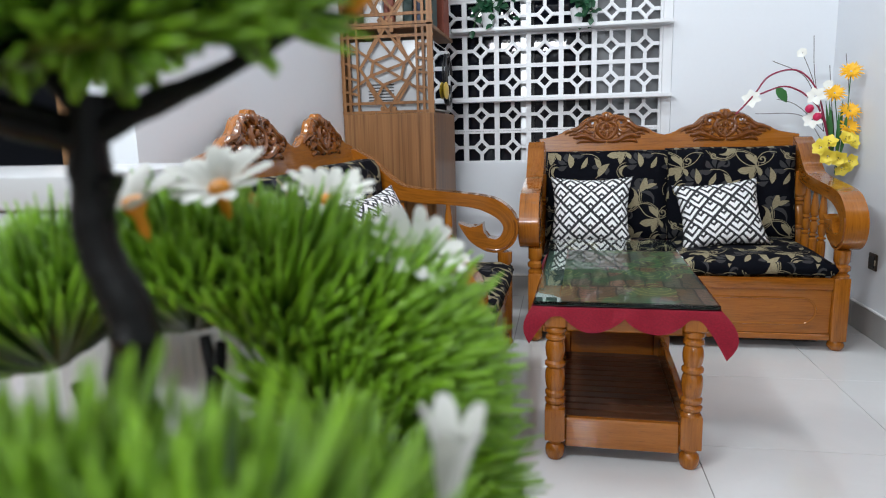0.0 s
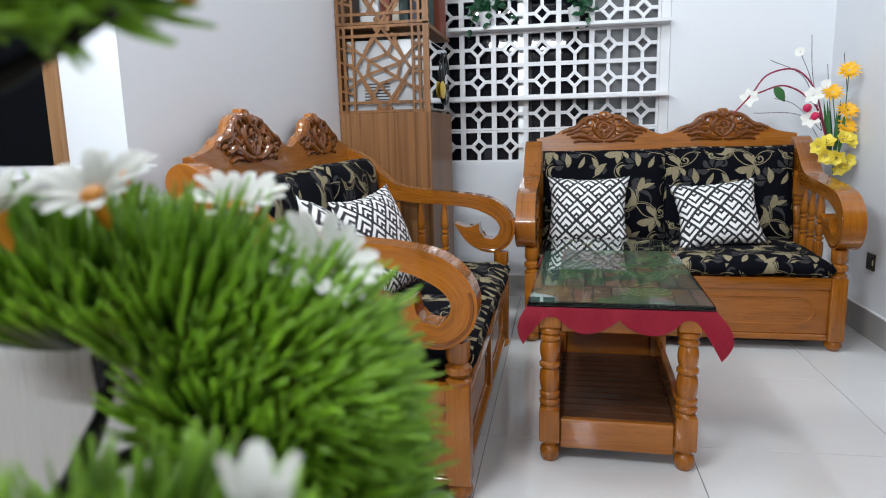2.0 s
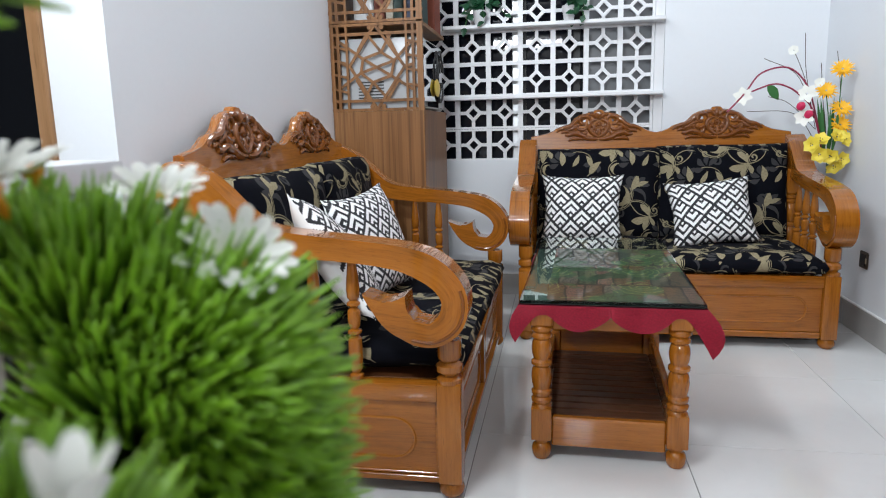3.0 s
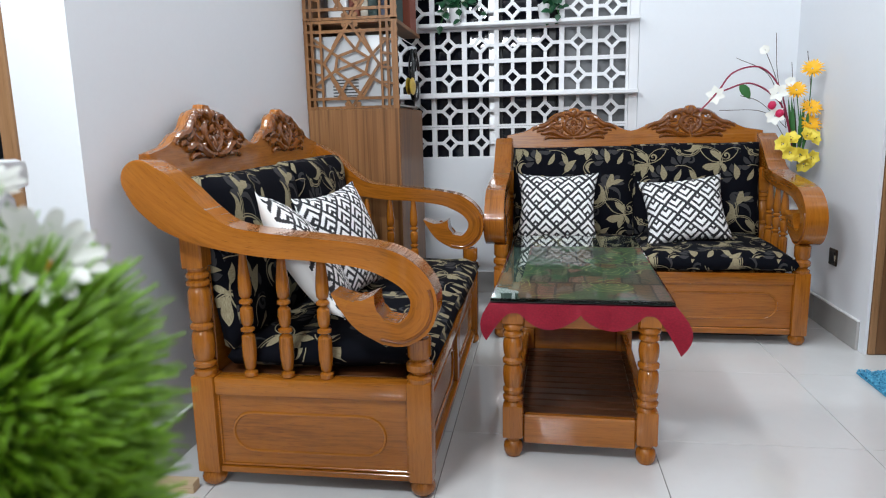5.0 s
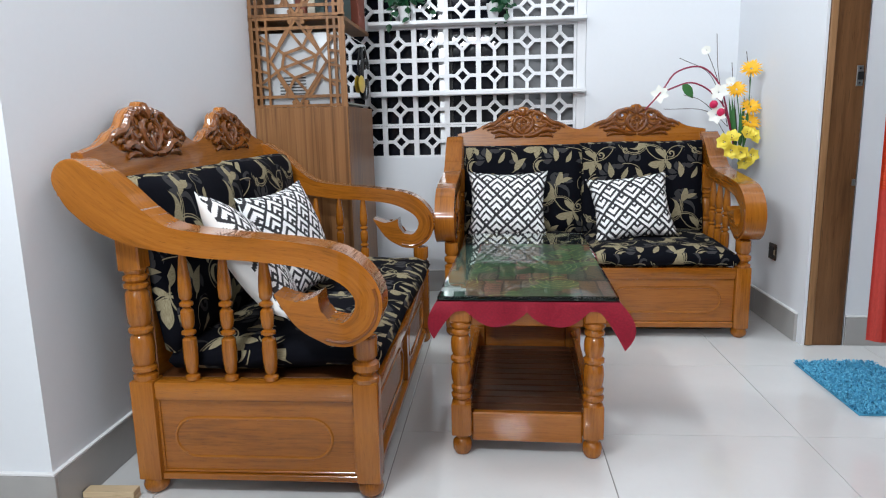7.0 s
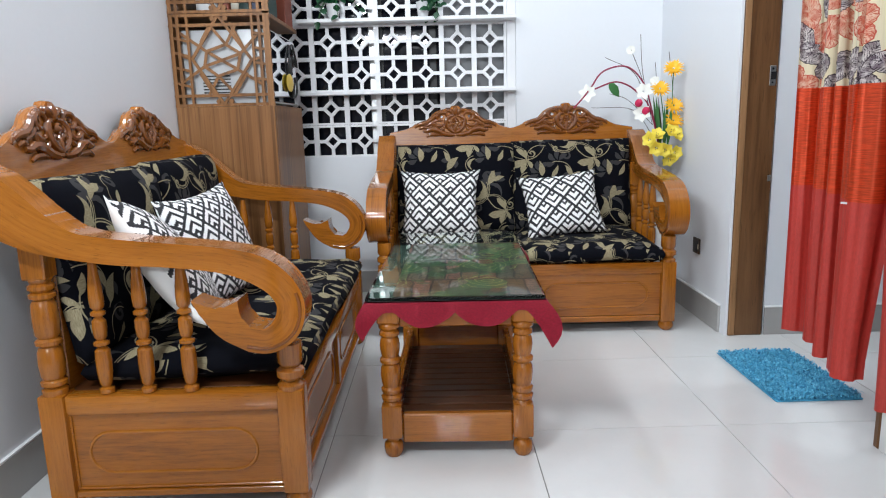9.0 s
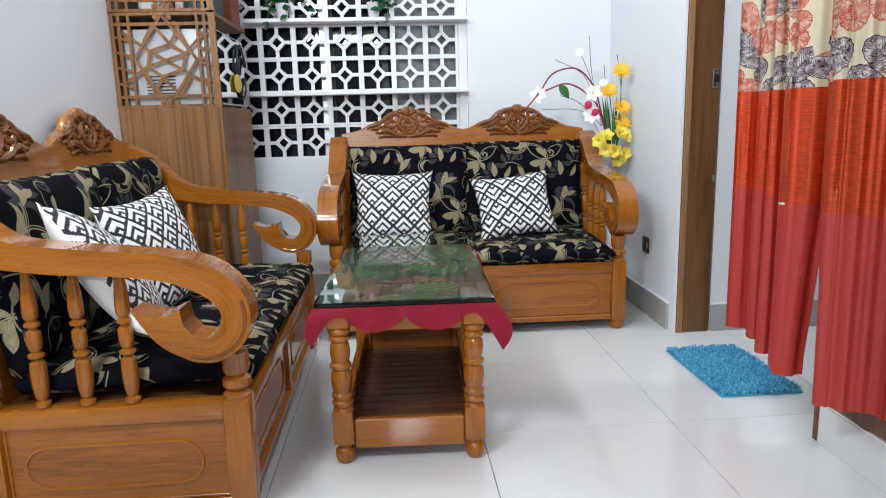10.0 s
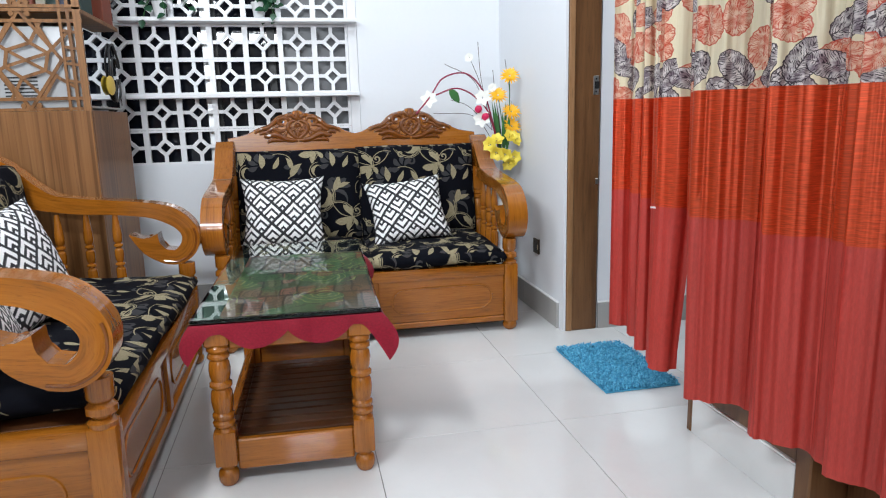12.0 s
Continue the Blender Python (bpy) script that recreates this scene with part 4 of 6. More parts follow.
def carving(cx):
    """Scrolls, acanthus leaves and a shield under one peak."""
    bm = bmesh.new()
    turn = Matrix.Translation((cx, lean(0.948) - 0.001, 0.948)) @ pose(0, 0, 0, 90 + 9.4)
    lathe(bm, [(0.016, -0.004), (0.017, 0.005), (0.013, 0.011), (0.009, 0.008), (0.006, 0.012), (0.001, 0.014)], seg=16, m=turn)
    relief(bm, cx, 1, [(0, 0.972), (0.0005, 0.992), (0, 1.018)], 0.0125)
    for s in (1, -1):
        # ring of the shell, volute round each hole, leaves along the top edge
        relief(bm, cx, s, [(0.004, 0.978), (0.018, 0.990), (0.030, 0.998), (0.044, 0.994)], 0.0095)
        relief(bm, cx, s, [(0.040, 0.962), (0.050, 0.984), (0.070, 0.988), (0.090, 0.982), (0.096, 0.964), (0.084, 0.950), (0.066, 0.950)], 0.0090)
        relief(bm, cx, s, [(0.092, 0.980), (0.112, 0.968), (0.130, 0.950), (0.152, 0.938), (0.178, 0.934), (0.202, 0.924)], 0.0110)
        relief(bm, cx, s, [(0.090, 0.950), (0.112, 0.944), (0.132, 0.930), (0.156, 0.920)], 0.0090)
        # shield
        relief(bm, cx, s, [(0.010, 0.972), (0.032, 0.966), (0.048, 0.946), (0.044, 0.920), (0.022, 0.896), (0.0, 0.884)], 0.0098)
        relief(bm, cx, s, volute(0.022, 0.918, 200, 1.1, 0.017, 0.004), 0.0072)
        relief(bm, cx, s, [(0.016, 0.944), (0.026, 0.936), (0.034, 0.944), (0.030, 0.956)], 0.0062)
        # long lower leaves curling up at their ends
        relief(bm, cx, s, [(0.004, 0.874), (0.034, 0.874), (0.066, 0.882), (0.096, 0.898), (0.126, 0.904), (0.150, 0.896), (0.170, 0.898)], 0.0125)
        relief(bm, cx, s, [(0.060, 0.930), (0.078, 0.920), (0.098, 0.922), (0.114, 0.932), (0.110, 0.918), (0.090, 0.906)], 0.0088)
        relief(bm, cx, s, [(0.070, 0.872), (0.102, 0.876), (0.132, 0.876), (0.154, 0.866)], 0.0085)
        relief(bm, cx, s, [(0.056, 0.914), (0.066, 0.902), (0.082, 0.896)], 0.0075)
        relief(bm, cx, s, [(0.150, 0.912), (0.172, 0.914), (0.192, 0.906)], 0.0070)
        # curled leaf tips that notch the top edge
        for q, rise in ((0.030, -0.004), (0.062, -0.003), (0.096, -0.003), (0.128, -0.004), (0.160, -0.002), (0.192, -0.003)):
            top = crest_height(0.290 + q)
            low = crest_height(0.290 + q + 0.026)
            relief(bm, cx, s, [(q - 0.016, top - 0.028), (q - 0.004, top - 0.012), (q + 0.010, (top + low) / 2 + rise - 0.004), (q + 0.022, low - 0.012)], 0.0078, 0.004)
    relief(bm, cx, 1, [(0, 0.928), (0.0005, 0.905), (0, 0.880)], 0.0080)
    return bm


def settee(name, label):
    s = thing(name, Matrix(), label, "sofa", "carved settees")
    half = BOX_L / 2
    for side in (-1, 1):
        xa = side * (SOFA_L / 2 - ARM_T / 2)
        xp = side * (half - 0.031)
        bend_grain(even_normals(part("arm", arm_board(xa), WOOD_BENT, s, "curved varnished arm ending in an open scroll", 40).data, 40))
        for face in (-1, 1):
            part("arm_bead", arm_bead(xa + face * ARM_T / 2), CARVED, s)
        # square foot posts of the chest, turned above
        for y, top in ((0.031, 0.425), (0.607, 0.715)):
            bm = bmesh.new()
            box(bm, xp - 0.031, xp + 0.031, y - 0.031, y + 0.031, 0.042, 0.312, 0.006, None, 2)
            part("corner_post", bm, WOOD["z"], s)
            bm = bmesh.new()
            if top < 0.5:
                turned(bm, [(0.95, 0), (0.98, 0.10), (0.66, 0.18), (1.0, 0.28), (1.0, 0.42), (0.70, 0.5), (0.92, 0.6), (0.92, 1.0)], 0.0345, xp, y, 0.310, top)
            else:
                turned(bm, HEAVY, 0.031, xp, y, 0.310, 0.645)
                box(bm, xp - 0.028, xp + 0.028, y - 0.028, y + 0.03, 0.598, top, 0.004)
            part("turned_post", bm, WOOD["z"], s)
            part("foot", lathe(bmesh.new(), [(0.016, 0.046), (0.028, 0.040), (0.034, 0.026), (0.033, 0.014), (0.024, 0.003), (0.020, 0.0)], xp, y, 16), WOOD["z"], s)
        for y in (0.275, 0.379, 0.481):
            part("spindle", turned(bmesh.new(), BALUSTER, 0.0190, xp, y, 0.306, 0.640, 14), WOOD["z"], s)
        part("end_rail", cube(xp - 0.024, xp + 0.024, 0.062, 0.576, 0.262, 0.308, 0.005, 2), WOOD["y"], s)
        part("end_sill", cube(xp - 0.022, xp + 0.022, 0.062, 0.576, 0.042, 0.058, 0.0008), WOOD["y"], s)
        pan = part("end_panel", cube(xp - 0.010, xp + 0.010, 0.060, 0.578, 0.058, 0.264, 0.002), WOOD["y"], s)
        bm = moulding(0.412, 0.108, lambda a, b: (xp + side * 0.0108, 0.330 + a, 0.155 + b))
        part("oval_moulding", bm, WOOD["y"], pan)
        bm = bmesh.new()
        for a, b, c, d in ((0.062, 0.068, 0.060, 0.262), (0.570, 0.576, 0.060, 0.262), (0.068, 0.570, 0.256, 0.262), (0.068, 0.570, 0.060, 0.066)):
            box(bm, xp + side * 0.012 - 0.003, xp + side * 0.012 + 0.003, a, b, c, d, 0.001)
        part("panel_bead", bm, WOOD["y"], pan)
    part("front_rail", cube(-half + 0.062, half - 0.062, 0.006, 0.052, 0.262, 0.312, 0.005, 2), WOOD["x"], s)
    part("front_sill", cube(-half + 0.062, half - 0.062, 0.010, 0.048, 0.044, 0.070, 0.004), WOOD["x"], s)
    part("stile", cube(-0.022, 0.022, 0.012, 0.046, 0.070, 0.262, 0.003), WOOD["z"], s)
    for c in (-1, 1):
        w = half - 0.062 - 0.022
        cx = c * (0.022 + w / 2)
        pan = part("front_panel", cube(cx - w / 2, cx + w / 2, 0.022, 0.040, 0.070, 0.262, 0.002), WOOD["x"], s)
        part("oval_moulding", moulding(w * 0.80, 0.112, lambda a, b: (cx + a, 0.0215, 0.166 + b)), WOOD["x"], pan)
    part("seat_board", cube(-half + 0.06, half - 0.06, 0.052, 0.60, 0.285, 0.305, 0.002), TEAK_SHADED, s)
    part("back_panel", cube(-half + 0.06, half - 0.06, 0.585, 0.600, 0.05, 0.30, 0.002), WOOD["x"], s)
    part("lower_back", cube(-half + 0.06, half - 0.06, 0.588, 0.606, 0.302, 0.705, 0.003), WOOD["x"], s)
    part("back_board", back_board(), WOOD["x"], s, "double-peaked back board with an undulating top", 20)
    part("crest_lip", crest_lip(), WOOD["x"], s)
    for cx in (-0.290, 0.290):
        part("carved_crest", carving(cx), CARVED, s, "deeply carved leaf and rosette relief")
    return s


NEAR_M = pose(-0.200, 2.262, 0, 0, 0, 90)
FAR_M = pose(0.520, 2.942, 0, 0, 0, -0.8)
settee_a = settee("carved_settee", "varnished brown wooden settee, scroll arms, carved crests, along the side wall")
settee_a.matrix_world = NEAR_M
settee_b = copy_thing(settee_a, FAR_M)
tagged(settee_b, "varnished brown wooden settee, scroll arms, carved crests, below the white grille")


def upholstery(base, which):
    half = BOX_L / 2 - 0.066
    for k, c in enumerate((-1, 1)):
        w = half
        cx = c * (w / 2 + 0.001)
        me = box_uv(finish("seat_cushion", cushion(w - 0.004, 0.545, 0.082, 0.006, 3 + k + which * 7), SCROLL, 0))
        for p in me.polygons:
            p.use_smooth = True
        ob = tagged(new("seat_cushion", me), "flat black seat cushion with cream and grey scrolls", "cushion", "settee seat cushions")
        ob.matrix_world = base @ pose(cx, 0.272, 0.356, 1.0 * c, 0, 0)
        me = box_uv(finish("back_cushion", cushion(w - 0.008, 0.440, 0.10, 0.012, 13 + k + which * 7), SCROLL, 0))
        for p in me.polygons:
            p.use_smooth = True
        ob = tagged(new("back_cushion", me), "black back cushion with cream and grey scroll pattern", "cushion", "settee back cushions")
        ob.matrix_world = base @ pose(cx, 0.575, 0.603 + 0.004 * c, 79.5, 0, 0.8 * c)


upholstery(NEAR_M, 0)
upholstery(FAR_M, 1)


def throw_pillow(base, x, y, z, size, high, rx, ry, rz, seed, label, way=-1):
    me = pillow_mesh(size, high, 0.125, seed, way)
    me.materials.append(KEY if base == FAR_M else KEY_FINE)
    me.materials.append(PLAIN_WHITE)
    ob = tagged(new("throw_pillow", me), label, "pillow", "chevron throw pillows")
    ob.matrix_world = base @ pose(x, y, z, rx, ry, rz)


UPRIGHT = "square black and white chevron throw pillow on a settee"
throw_pillow(FAR_M, -0.377, 0.372, 0.547, 0.39, 0.345, -20, 0, -3, 1, UPRIGHT)
throw_pillow(FAR_M, 0.207, 0.335, 0.536, 0.385, 0.335, -30, -5, 3, 2, "tilted black and white chevron throw pillow on a settee", 1)
throw_pillow(NEAR_M, -0.078, 0.374, 0.572, 0.41, 0.375, -20, -3, -11, 3, "upright black and white chevron throw pillow with frayed corners")
throw_pillow(NEAR_M, -0.430, 0.372, 0.580, 0.42, 0.395, -33, 14, 13, 4, "slumped chevron throw pillow with plain white back")

# ---------------------------------------------------------------- coffee table
TAB = thing("coffee_table", pose(0.194, 2.339, 0, 0, 0, -1.9), "varnished brown coffee table with turned legs and a slatted lower shelf", "table")
LX, LY, LF = 0.185, 0.470, 0.268
LEG = [(0.029, 0.155), (0.027, 0.160), (0.0225, 0.166), (0.029, 0.173), (0.030, 0.181), (0.0235, 0.188), (0.029, 0.196), (0.029, 0.204), (0.0240, 0.210),
       (0.0275, 0.226), (0.0295, 0.246), (0.0275, 0.266), (0.0230, 0.275), (0.0295, 0.283), (0.0295, 0.291), (0.0230, 0.298), (0.0270, 0.313), (0.0285, 0.330), (0.0265, 0.346), (0.0225, 0.355),
       (0.0285, 0.362), (0.0285, 0.369), (0.0235, 0.375), (0.0300, 0.383), (0.0300, 0.391), (0.0250, 0.398)]
for sx in (-1, 1):
    for y in (-LY, LF):
        bm = bmesh.new()
        lathe(bm, LEG, sx * LX, y, 20)
        box(bm, sx * LX - 0.029, sx * LX + 0.029, y - 0.029, y + 0.029, 0.060, 0.158, 0.006, None, 2)
        box(bm, sx * LX - 0.031, sx * LX + 0.031, y - 0.031, y + 0.031, 0.398, 0.440, 0.004)
        lathe(bm, [(0.022, 0.063), (0.025, 0.058), (0.021, 0.051), (0.019, 0.046), (0.026, 0.039), (0.0285, 0.028), (0.0275, 0.014), (0.023, 0.003), (0.020, 0.0)], sx * LX, y, 18)
        part("leg", bm, WOOD["z"], TAB, "turned leg with rings and a ball foot")
for y in (-LY, LF):
    low, high = (0.040, 0.127) if y < 0 else (0.062, 0.178)
    part("end_rail", cube(-LX + 0.029, LX - 0.029, y - 0.012, y + 0.012, low, high, 0.004), WOOD["x"], TAB)
    part("end_apron", cube(-LX + 0.03, LX - 0.03, y - 0.012, y + 0.012, 0.385, 0.436, 0.003), WOOD["x"], TAB)
for sx in (-1, 1):
    part("side_rail", cube(sx * LX - 0.012, sx * LX + 0.012, -LY + 0.029, LF - 0.029, 0.066, 0.150, 0.004), WOOD["y"], TAB)
    part("side_apron", cube(sx * LX - 0.012, sx * LX + 0.012, -LY + 0.03, LF - 0.03, 0.385, 0.436, 0.003), WOOD["y"], TAB)
NS = 14
step = (LY + LF - 0.028) / NS
for k in range(NS):
    y0 = -LY + 0.014 + k * step
    part("slat", cube(-LX + 0.013, LX - 0.013, y0, y0 + step - 0.008, 0.070, 0.082, 0.003), TEAK_SHADED, TAB)
part("tabletop", cube(-0.238, 0.238, -0.497, 0.316, 0.436, 0.456, 0.004), WOOD["y"], TAB)


def tablecloth():
    """A crimson cloth with a scalloped hem; its corners hang low and stand out."""
    hx, hy, hf, top = 0.243, 0.500, 0.320, 0.4585
    run, bm = [], bmesh.new()
    for (x0, y0, x1, y1, n, lobes) in ((-hx, -hy, hx, -hy, 60, 3), (hx, -hy, hx, hf, 90, 5), (hx, hf, -hx, hf, 60, 3), (-hx, hf, -hx, -hy, 90, 5)):
        for i in range(n):
            t = i / n
            run.append((x0 + (x1 - x0) * t, y0 + (y1 - y0) * t, (y1 - y0), -(x1 - x0), t, lobes))
    rows, N = [], 7
    for r in range(N + 1):
        ring = []
        for x, y, ox, oy, t, lobes in run:
            o = Vector((ox, oy)).normalized()
            corner = max(0.0, 1 - min(t, 1 - t) * (abs(ox) + abs(oy)) / 0.052)
            along = min(1.0, max(0.0, (t - 0.16) / 0.68))
            drop = 0.026 + 0.044 * abs(math.sin(math.pi * along * (lobes - 1))) ** 0.8 + (0.108 if x > 0 else 0.082) * corner ** 1.4
            diag = Vector((math.copysign(1, x), math.copysign(0.45, y))).normalized()
            d = r / N
            fold = 0.004 * math.sin(t * lobes * 9) * d
            flare = o * (0.003 + 0.007 * d + fold) * (1 - corner) + diag * (0.004 + (0.046 if x > 0 else 0.028) * math.sin(d * 2.75) * corner) * corner ** 0.5
            ring.append(bm.verts.new((x + flare.x, y + flare.y, top - drop * d ** 1.05)))
        rows.append(ring)
    n = len(run)
    for a, b in zip(rows, rows[1:]):
        for i in range(n):
            j = (i + 1) % n
            bm.faces.new((a[i], a[j], b[j], b[i]))
    bm.faces.new(rows[0])
    uvl = bm.loops.layers.uv.new("cloth")
    for f in bm.faces:
        for loop in f.loops:
            loop[uvl].uv = (loop.vert.co.x + loop.vert.co.y, loop.vert.co.z + loop.vert.co.y)
    r = bmesh.ops.solidify(bm, geom=bm.faces[:], thickness=0.0016)
    return bm


solo("tablecloth", tablecloth(), RED_CLOTH, "crimson tablecloth with scalloped hem hanging over the coffee table", "tablecloth", m=TAB.matrix_world @ pose(0, 0, 0.0015), smooth=60)
gl = solo("glass_top", cube(-0.245, 0.245, -0.497, 0.590, 0.4630, 0.4720, 0.001), GLASS, "clear greenish glass plate on the coffee table", "glass plate", m=TAB.matrix_world)
solo("underlay", cube(-0.240, 0.240, -0.490, 0.316, 0.4604, 0.4611, 0), UNDERLAY, "thin dark green sheet between tablecloth and glass", "table mat", m=TAB.matrix_world, smooth=0)
bm = cube(-0.172, 0.239, -0.489, 0.315, 0.4724, 0.4731, 0)
uvl = bm.loops.layers.uv.new("cloth")
for f in bm.faces:
    for loop in f.loops:
        loop[uvl].uv = (loop.vert.co.x, loop.vert.co.y)
solo("printed_sheet", bm, PRINT, "glossy printed sheet of green leaves and wooden slats on the glass", "table mat", m=TAB.matrix_world, smooth=0)
gl.visible_shadow = False

# ---------------------------------------------------------------- display cabinet in the corner
CX0, CX1, CY0, CY1 = -0.982, -0.556, 3.050, 3.640
cab = thing("display_cabinet", pose(0, 0, 0), "tall brown laminate cabinet with a pierced geometric lattice front", "cabinet")
part("lower_door", cube(CX0, CX1 - 0.002, CY0, CY0 + 0.018, 0.06, 1.030, 0.002), LAMINATE["z"], cab, "plain striped laminate door")
part("lower_side", cube(CX1 - 0.020, CX1 - 0.002, CY0 + 0.019, CY1, 0.06, 1.030, 0.002), LAMINATE["z"], cab)
part("far_side", cube(CX0 + 0.001, CX0 + 0.016, CY0 + 0.019, CY1, 0.06, 2.2, 0.002), LAMINATE["z"], cab)
part("plinth", cube(CX0 + 0.01, CX1 - 0.02, CY0 + 0.03, CY1, 0.0, 0.06, 0.002), LAMINATE["x"], cab)
for z in (1.010, 1.400, 1.80, 2.18):
    part("shelf", cube(CX0 + 0.016, CX1 - 0.004, CY0 + 0.020, CY1, z, z + 0.018, 0.002), LAMINATE["x"], cab)


def lattice(z0, z1):
    """One pierced panel: rods with a star of crossing bars round a hexagon."""
    bm = bmesh.new()
    x0, x1 = CX0, CX1 - 0.002
    cx, cz = (x0 + x1) / 2, (z0 + z1) / 2
    w, h = x1 - x0, z1 - z0
    t, dep = 0.0085, 0.016
    y0, y1 = CY0, CY0 + dep
    k = [0]

    def bar(ax, az, bx, bz, half=t):
        d = Vector((bx - ax, 0, bz - az))
        ang = math.degrees(math.atan2(d.z, d.x))
        k[0] += 1
        e = 0.00022 * k[0]
        box(bm, -d.length / 2 - half * 0.4, d.length / 2 + half * 0.4, y0 + e, y1 - e, -half, half, 0, pose((ax + bx) / 2, 0, (az + bz) / 2, 0, -ang, 0))

    for x, hw in ((x0 + 0.008, 0.008), (x0 + 0.035, 0.0065), (x1 - 0.013, 0.013), (x1 - 0.044, 0.0060), (x0 + 0.075, 0.0050), (x1 - 0.074, 0.0050)):
        bar(x, z0, x, z1, hw)
    for z, hh in ((z0 + 0.006, 0.006), (z1 - 0.006, 0.006), (z0 + 0.046, 0.0065), (z1 - 0.046, 0.0065)):
        bar(x0, z, x1, z, hh)
    for f in (0.27, 0.44, 0.60, 0.76):
        bar(x0, z0 + h * f, x0 + 0.075, z0 + h * (f - 0.05), 0.0055)
        bar(x1, z0 + h * f, x1 - 0.074, z0 + h * (f + 0.03), 0.0055)
    top, low, lft, rgt = (0.49, 0.98), (0.49, 0.02), (0.20, 0.52), (0.80, 0.50)
    ring = ((0.35, 0.60), (0.55, 0.67), (0.69, 0.57), (0.65, 0.40), (0.45, 0.33), (0.32, 0.44))
    rods = [(top, lft), (lft, low), (low, rgt), (rgt, top)] + [(ring[k], ring[(k + 1) % 6]) for k in range(6)]
    rods += [(ring[0], (0.10, 0.80)), (ring[5], (0.10, 0.28)), (ring[2], (0.88, 0.78)), (ring[3], (0.88, 0.24)), (ring[1], (0.66, 0.88)), (ring[1], (0.42, 0.85)), (ring[4], (0.34, 0.12)), (ring[4], (0.62, 0.12)),
             (ring[0], ring[3]), (ring[5], ring[2]), ((0.30, 0.70), (0.40, 0.88)), ((0.72, 0.64), (0.60, 0.90)), ((0.27, 0.36), (0.40, 0.12)), ((0.74, 0.36), (0.60, 0.12)), (lft, (0.10, 0.56)), (rgt, (0.88, 0.52))]
    for (a, b), (c, d) in rods:
        bar(x0 + w * a, z0 + h * b, x0 + w * c, z0 + h * d, 0.0062)
    bar(cx - 0.024, z1 - 0.026, cx - 0.024, z1 - 0.010, 0.011)
    bar(cx + 0.024, z1 - 0.026, cx + 0.024, z1 - 0.010, 0.011)
    bar(cx - 0.024, z0 + 0.010, cx - 0.024, z0 + 0.026, 0.011)
    bar(cx + 0.024, z0 + 0.010, cx + 0.024, z0 + 0.026, 0.011)
    for z in (z0 + 0.020, z1 - 0.020):
        lathe(bm, [(0.010, 0.0), (0.010, dep - 0.001)], seg=6, m=pose(cx - 0.028, y0 + dep - 0.0005, z, 90))
        lathe(bm, [(0.010, 0.0), (0.010, dep - 0.001)], seg=6, m=pose(cx + 0.028, y0 + dep - 0.0007, z, 90))
    return bm


part("lattice_panel", lattice(1.031, 1.415), LAMINATE["z"], cab, "pierced star lattice panel", smooth=0)
part("lattice_panel", lattice(1.417, 1.801), LAMINATE["z"], cab, "pierced star lattice panel", smooth=0)

# oven on the middle shelf, with its lead
mw = thing("microwave_oven", pose(-0.748, 3.36, 1.0282), "white microwave oven with vent slots on a cabinet shelf", "microwave")
part("body", cube(-0.200, 0.178, -0.275, 0.235, 0.012, 0.325, 0.006, 2), OVEN_WHITE, mw)
part("side_panel", cube(0.1785, 0.181, -0.258, 0.228, 0.02, 0.318, 0.001), MIRROR_SIDE, mw, "polished metal side")
for i in range(7):
    part("vent_slot", cube(-0.12, 0.00, -0.2762, -0.2745, 0.045 + i * 0.014, 0.051 + i * 0.014, 0), BLACK_PLASTIC, mw)
for x in (-0.13, 0.14):
    for y in (-0.2, 0.2):
        part("foot", lathe(bmesh.new(), [(0.012, 0), (0.012, 0.0125)], x, y, 10), BLACK_PLASTIC, mw)
lead = [(0.188 + 0.002 * math.sin(t * 5), 0.135 + 0.085 * math.cos(t), 0.175 + 0.125 * math.sin(t)) for t in np.linspace(0.2, 6.1, 40)]
part("power_lead", tube(bmesh.new(), lead, 0.0052, 8, 1.0, Vector((1, 0, 0))), BLACK_PLASTIC, mw, "looped black lead")
lead = [(0.187, 0.150 + 0.060 * math.cos(t), 0.150 + 0.095 * math.sin(t)) for t in np.linspace(0.6, 5.6, 40)]
part("power_lead", tube(bmesh.new(), lead, 0.0045, 8, 1.0, Vector((1, 0, 0))), BLACK_PLASTIC, mw, "looped black lead")
bm = bmesh.new()
lathe(bm, [(0.004, -0.006), (0.03, -0.004), (0.034, 0.002), (0.026, 0.006), (0.004, 0.009)], 0, 0, 18, pose(0.190, 0.03, 0.115, 0, 90, 0) @ Matrix.Diagonal((1.25, 2.2, 1, 1)))
part("energy_tag", bm, YELLOW_PLASTIC, mw, "yellow oval tag")
for k, (x, h, t, c) in enumerate(((-0.605, 0.24, 0.030, 0), (-0.660, 0.21, 0.034, 2), (-0.700, 0.25, 0.040, 0), (-0.745, 0.19, 0.036, 3), (-0.79, 0.22, 0.045, 1))):
    bk = thing("book", pose(x, 3.28 + 0.02 * (k % 2), 1.4182), "upright book with a dark cover on a cabinet shelf", "book", "books on the cabinet shelf")
    part("cover", cube(-t / 2, t / 2, -0.075, 0.085, 0, h, 0.002), BOOKS[c], bk)
    part("pages", cube(-t / 2 + 0.003, t / 2 - 0.003, -0.070, 0.0865, 0.004, h + 0.0008, 0), BOOKS[3], bk)
bx = thing("storage_box", pose(-0.606, 3.545, 1.4182), "rust red box on a cabinet shelf", "box")
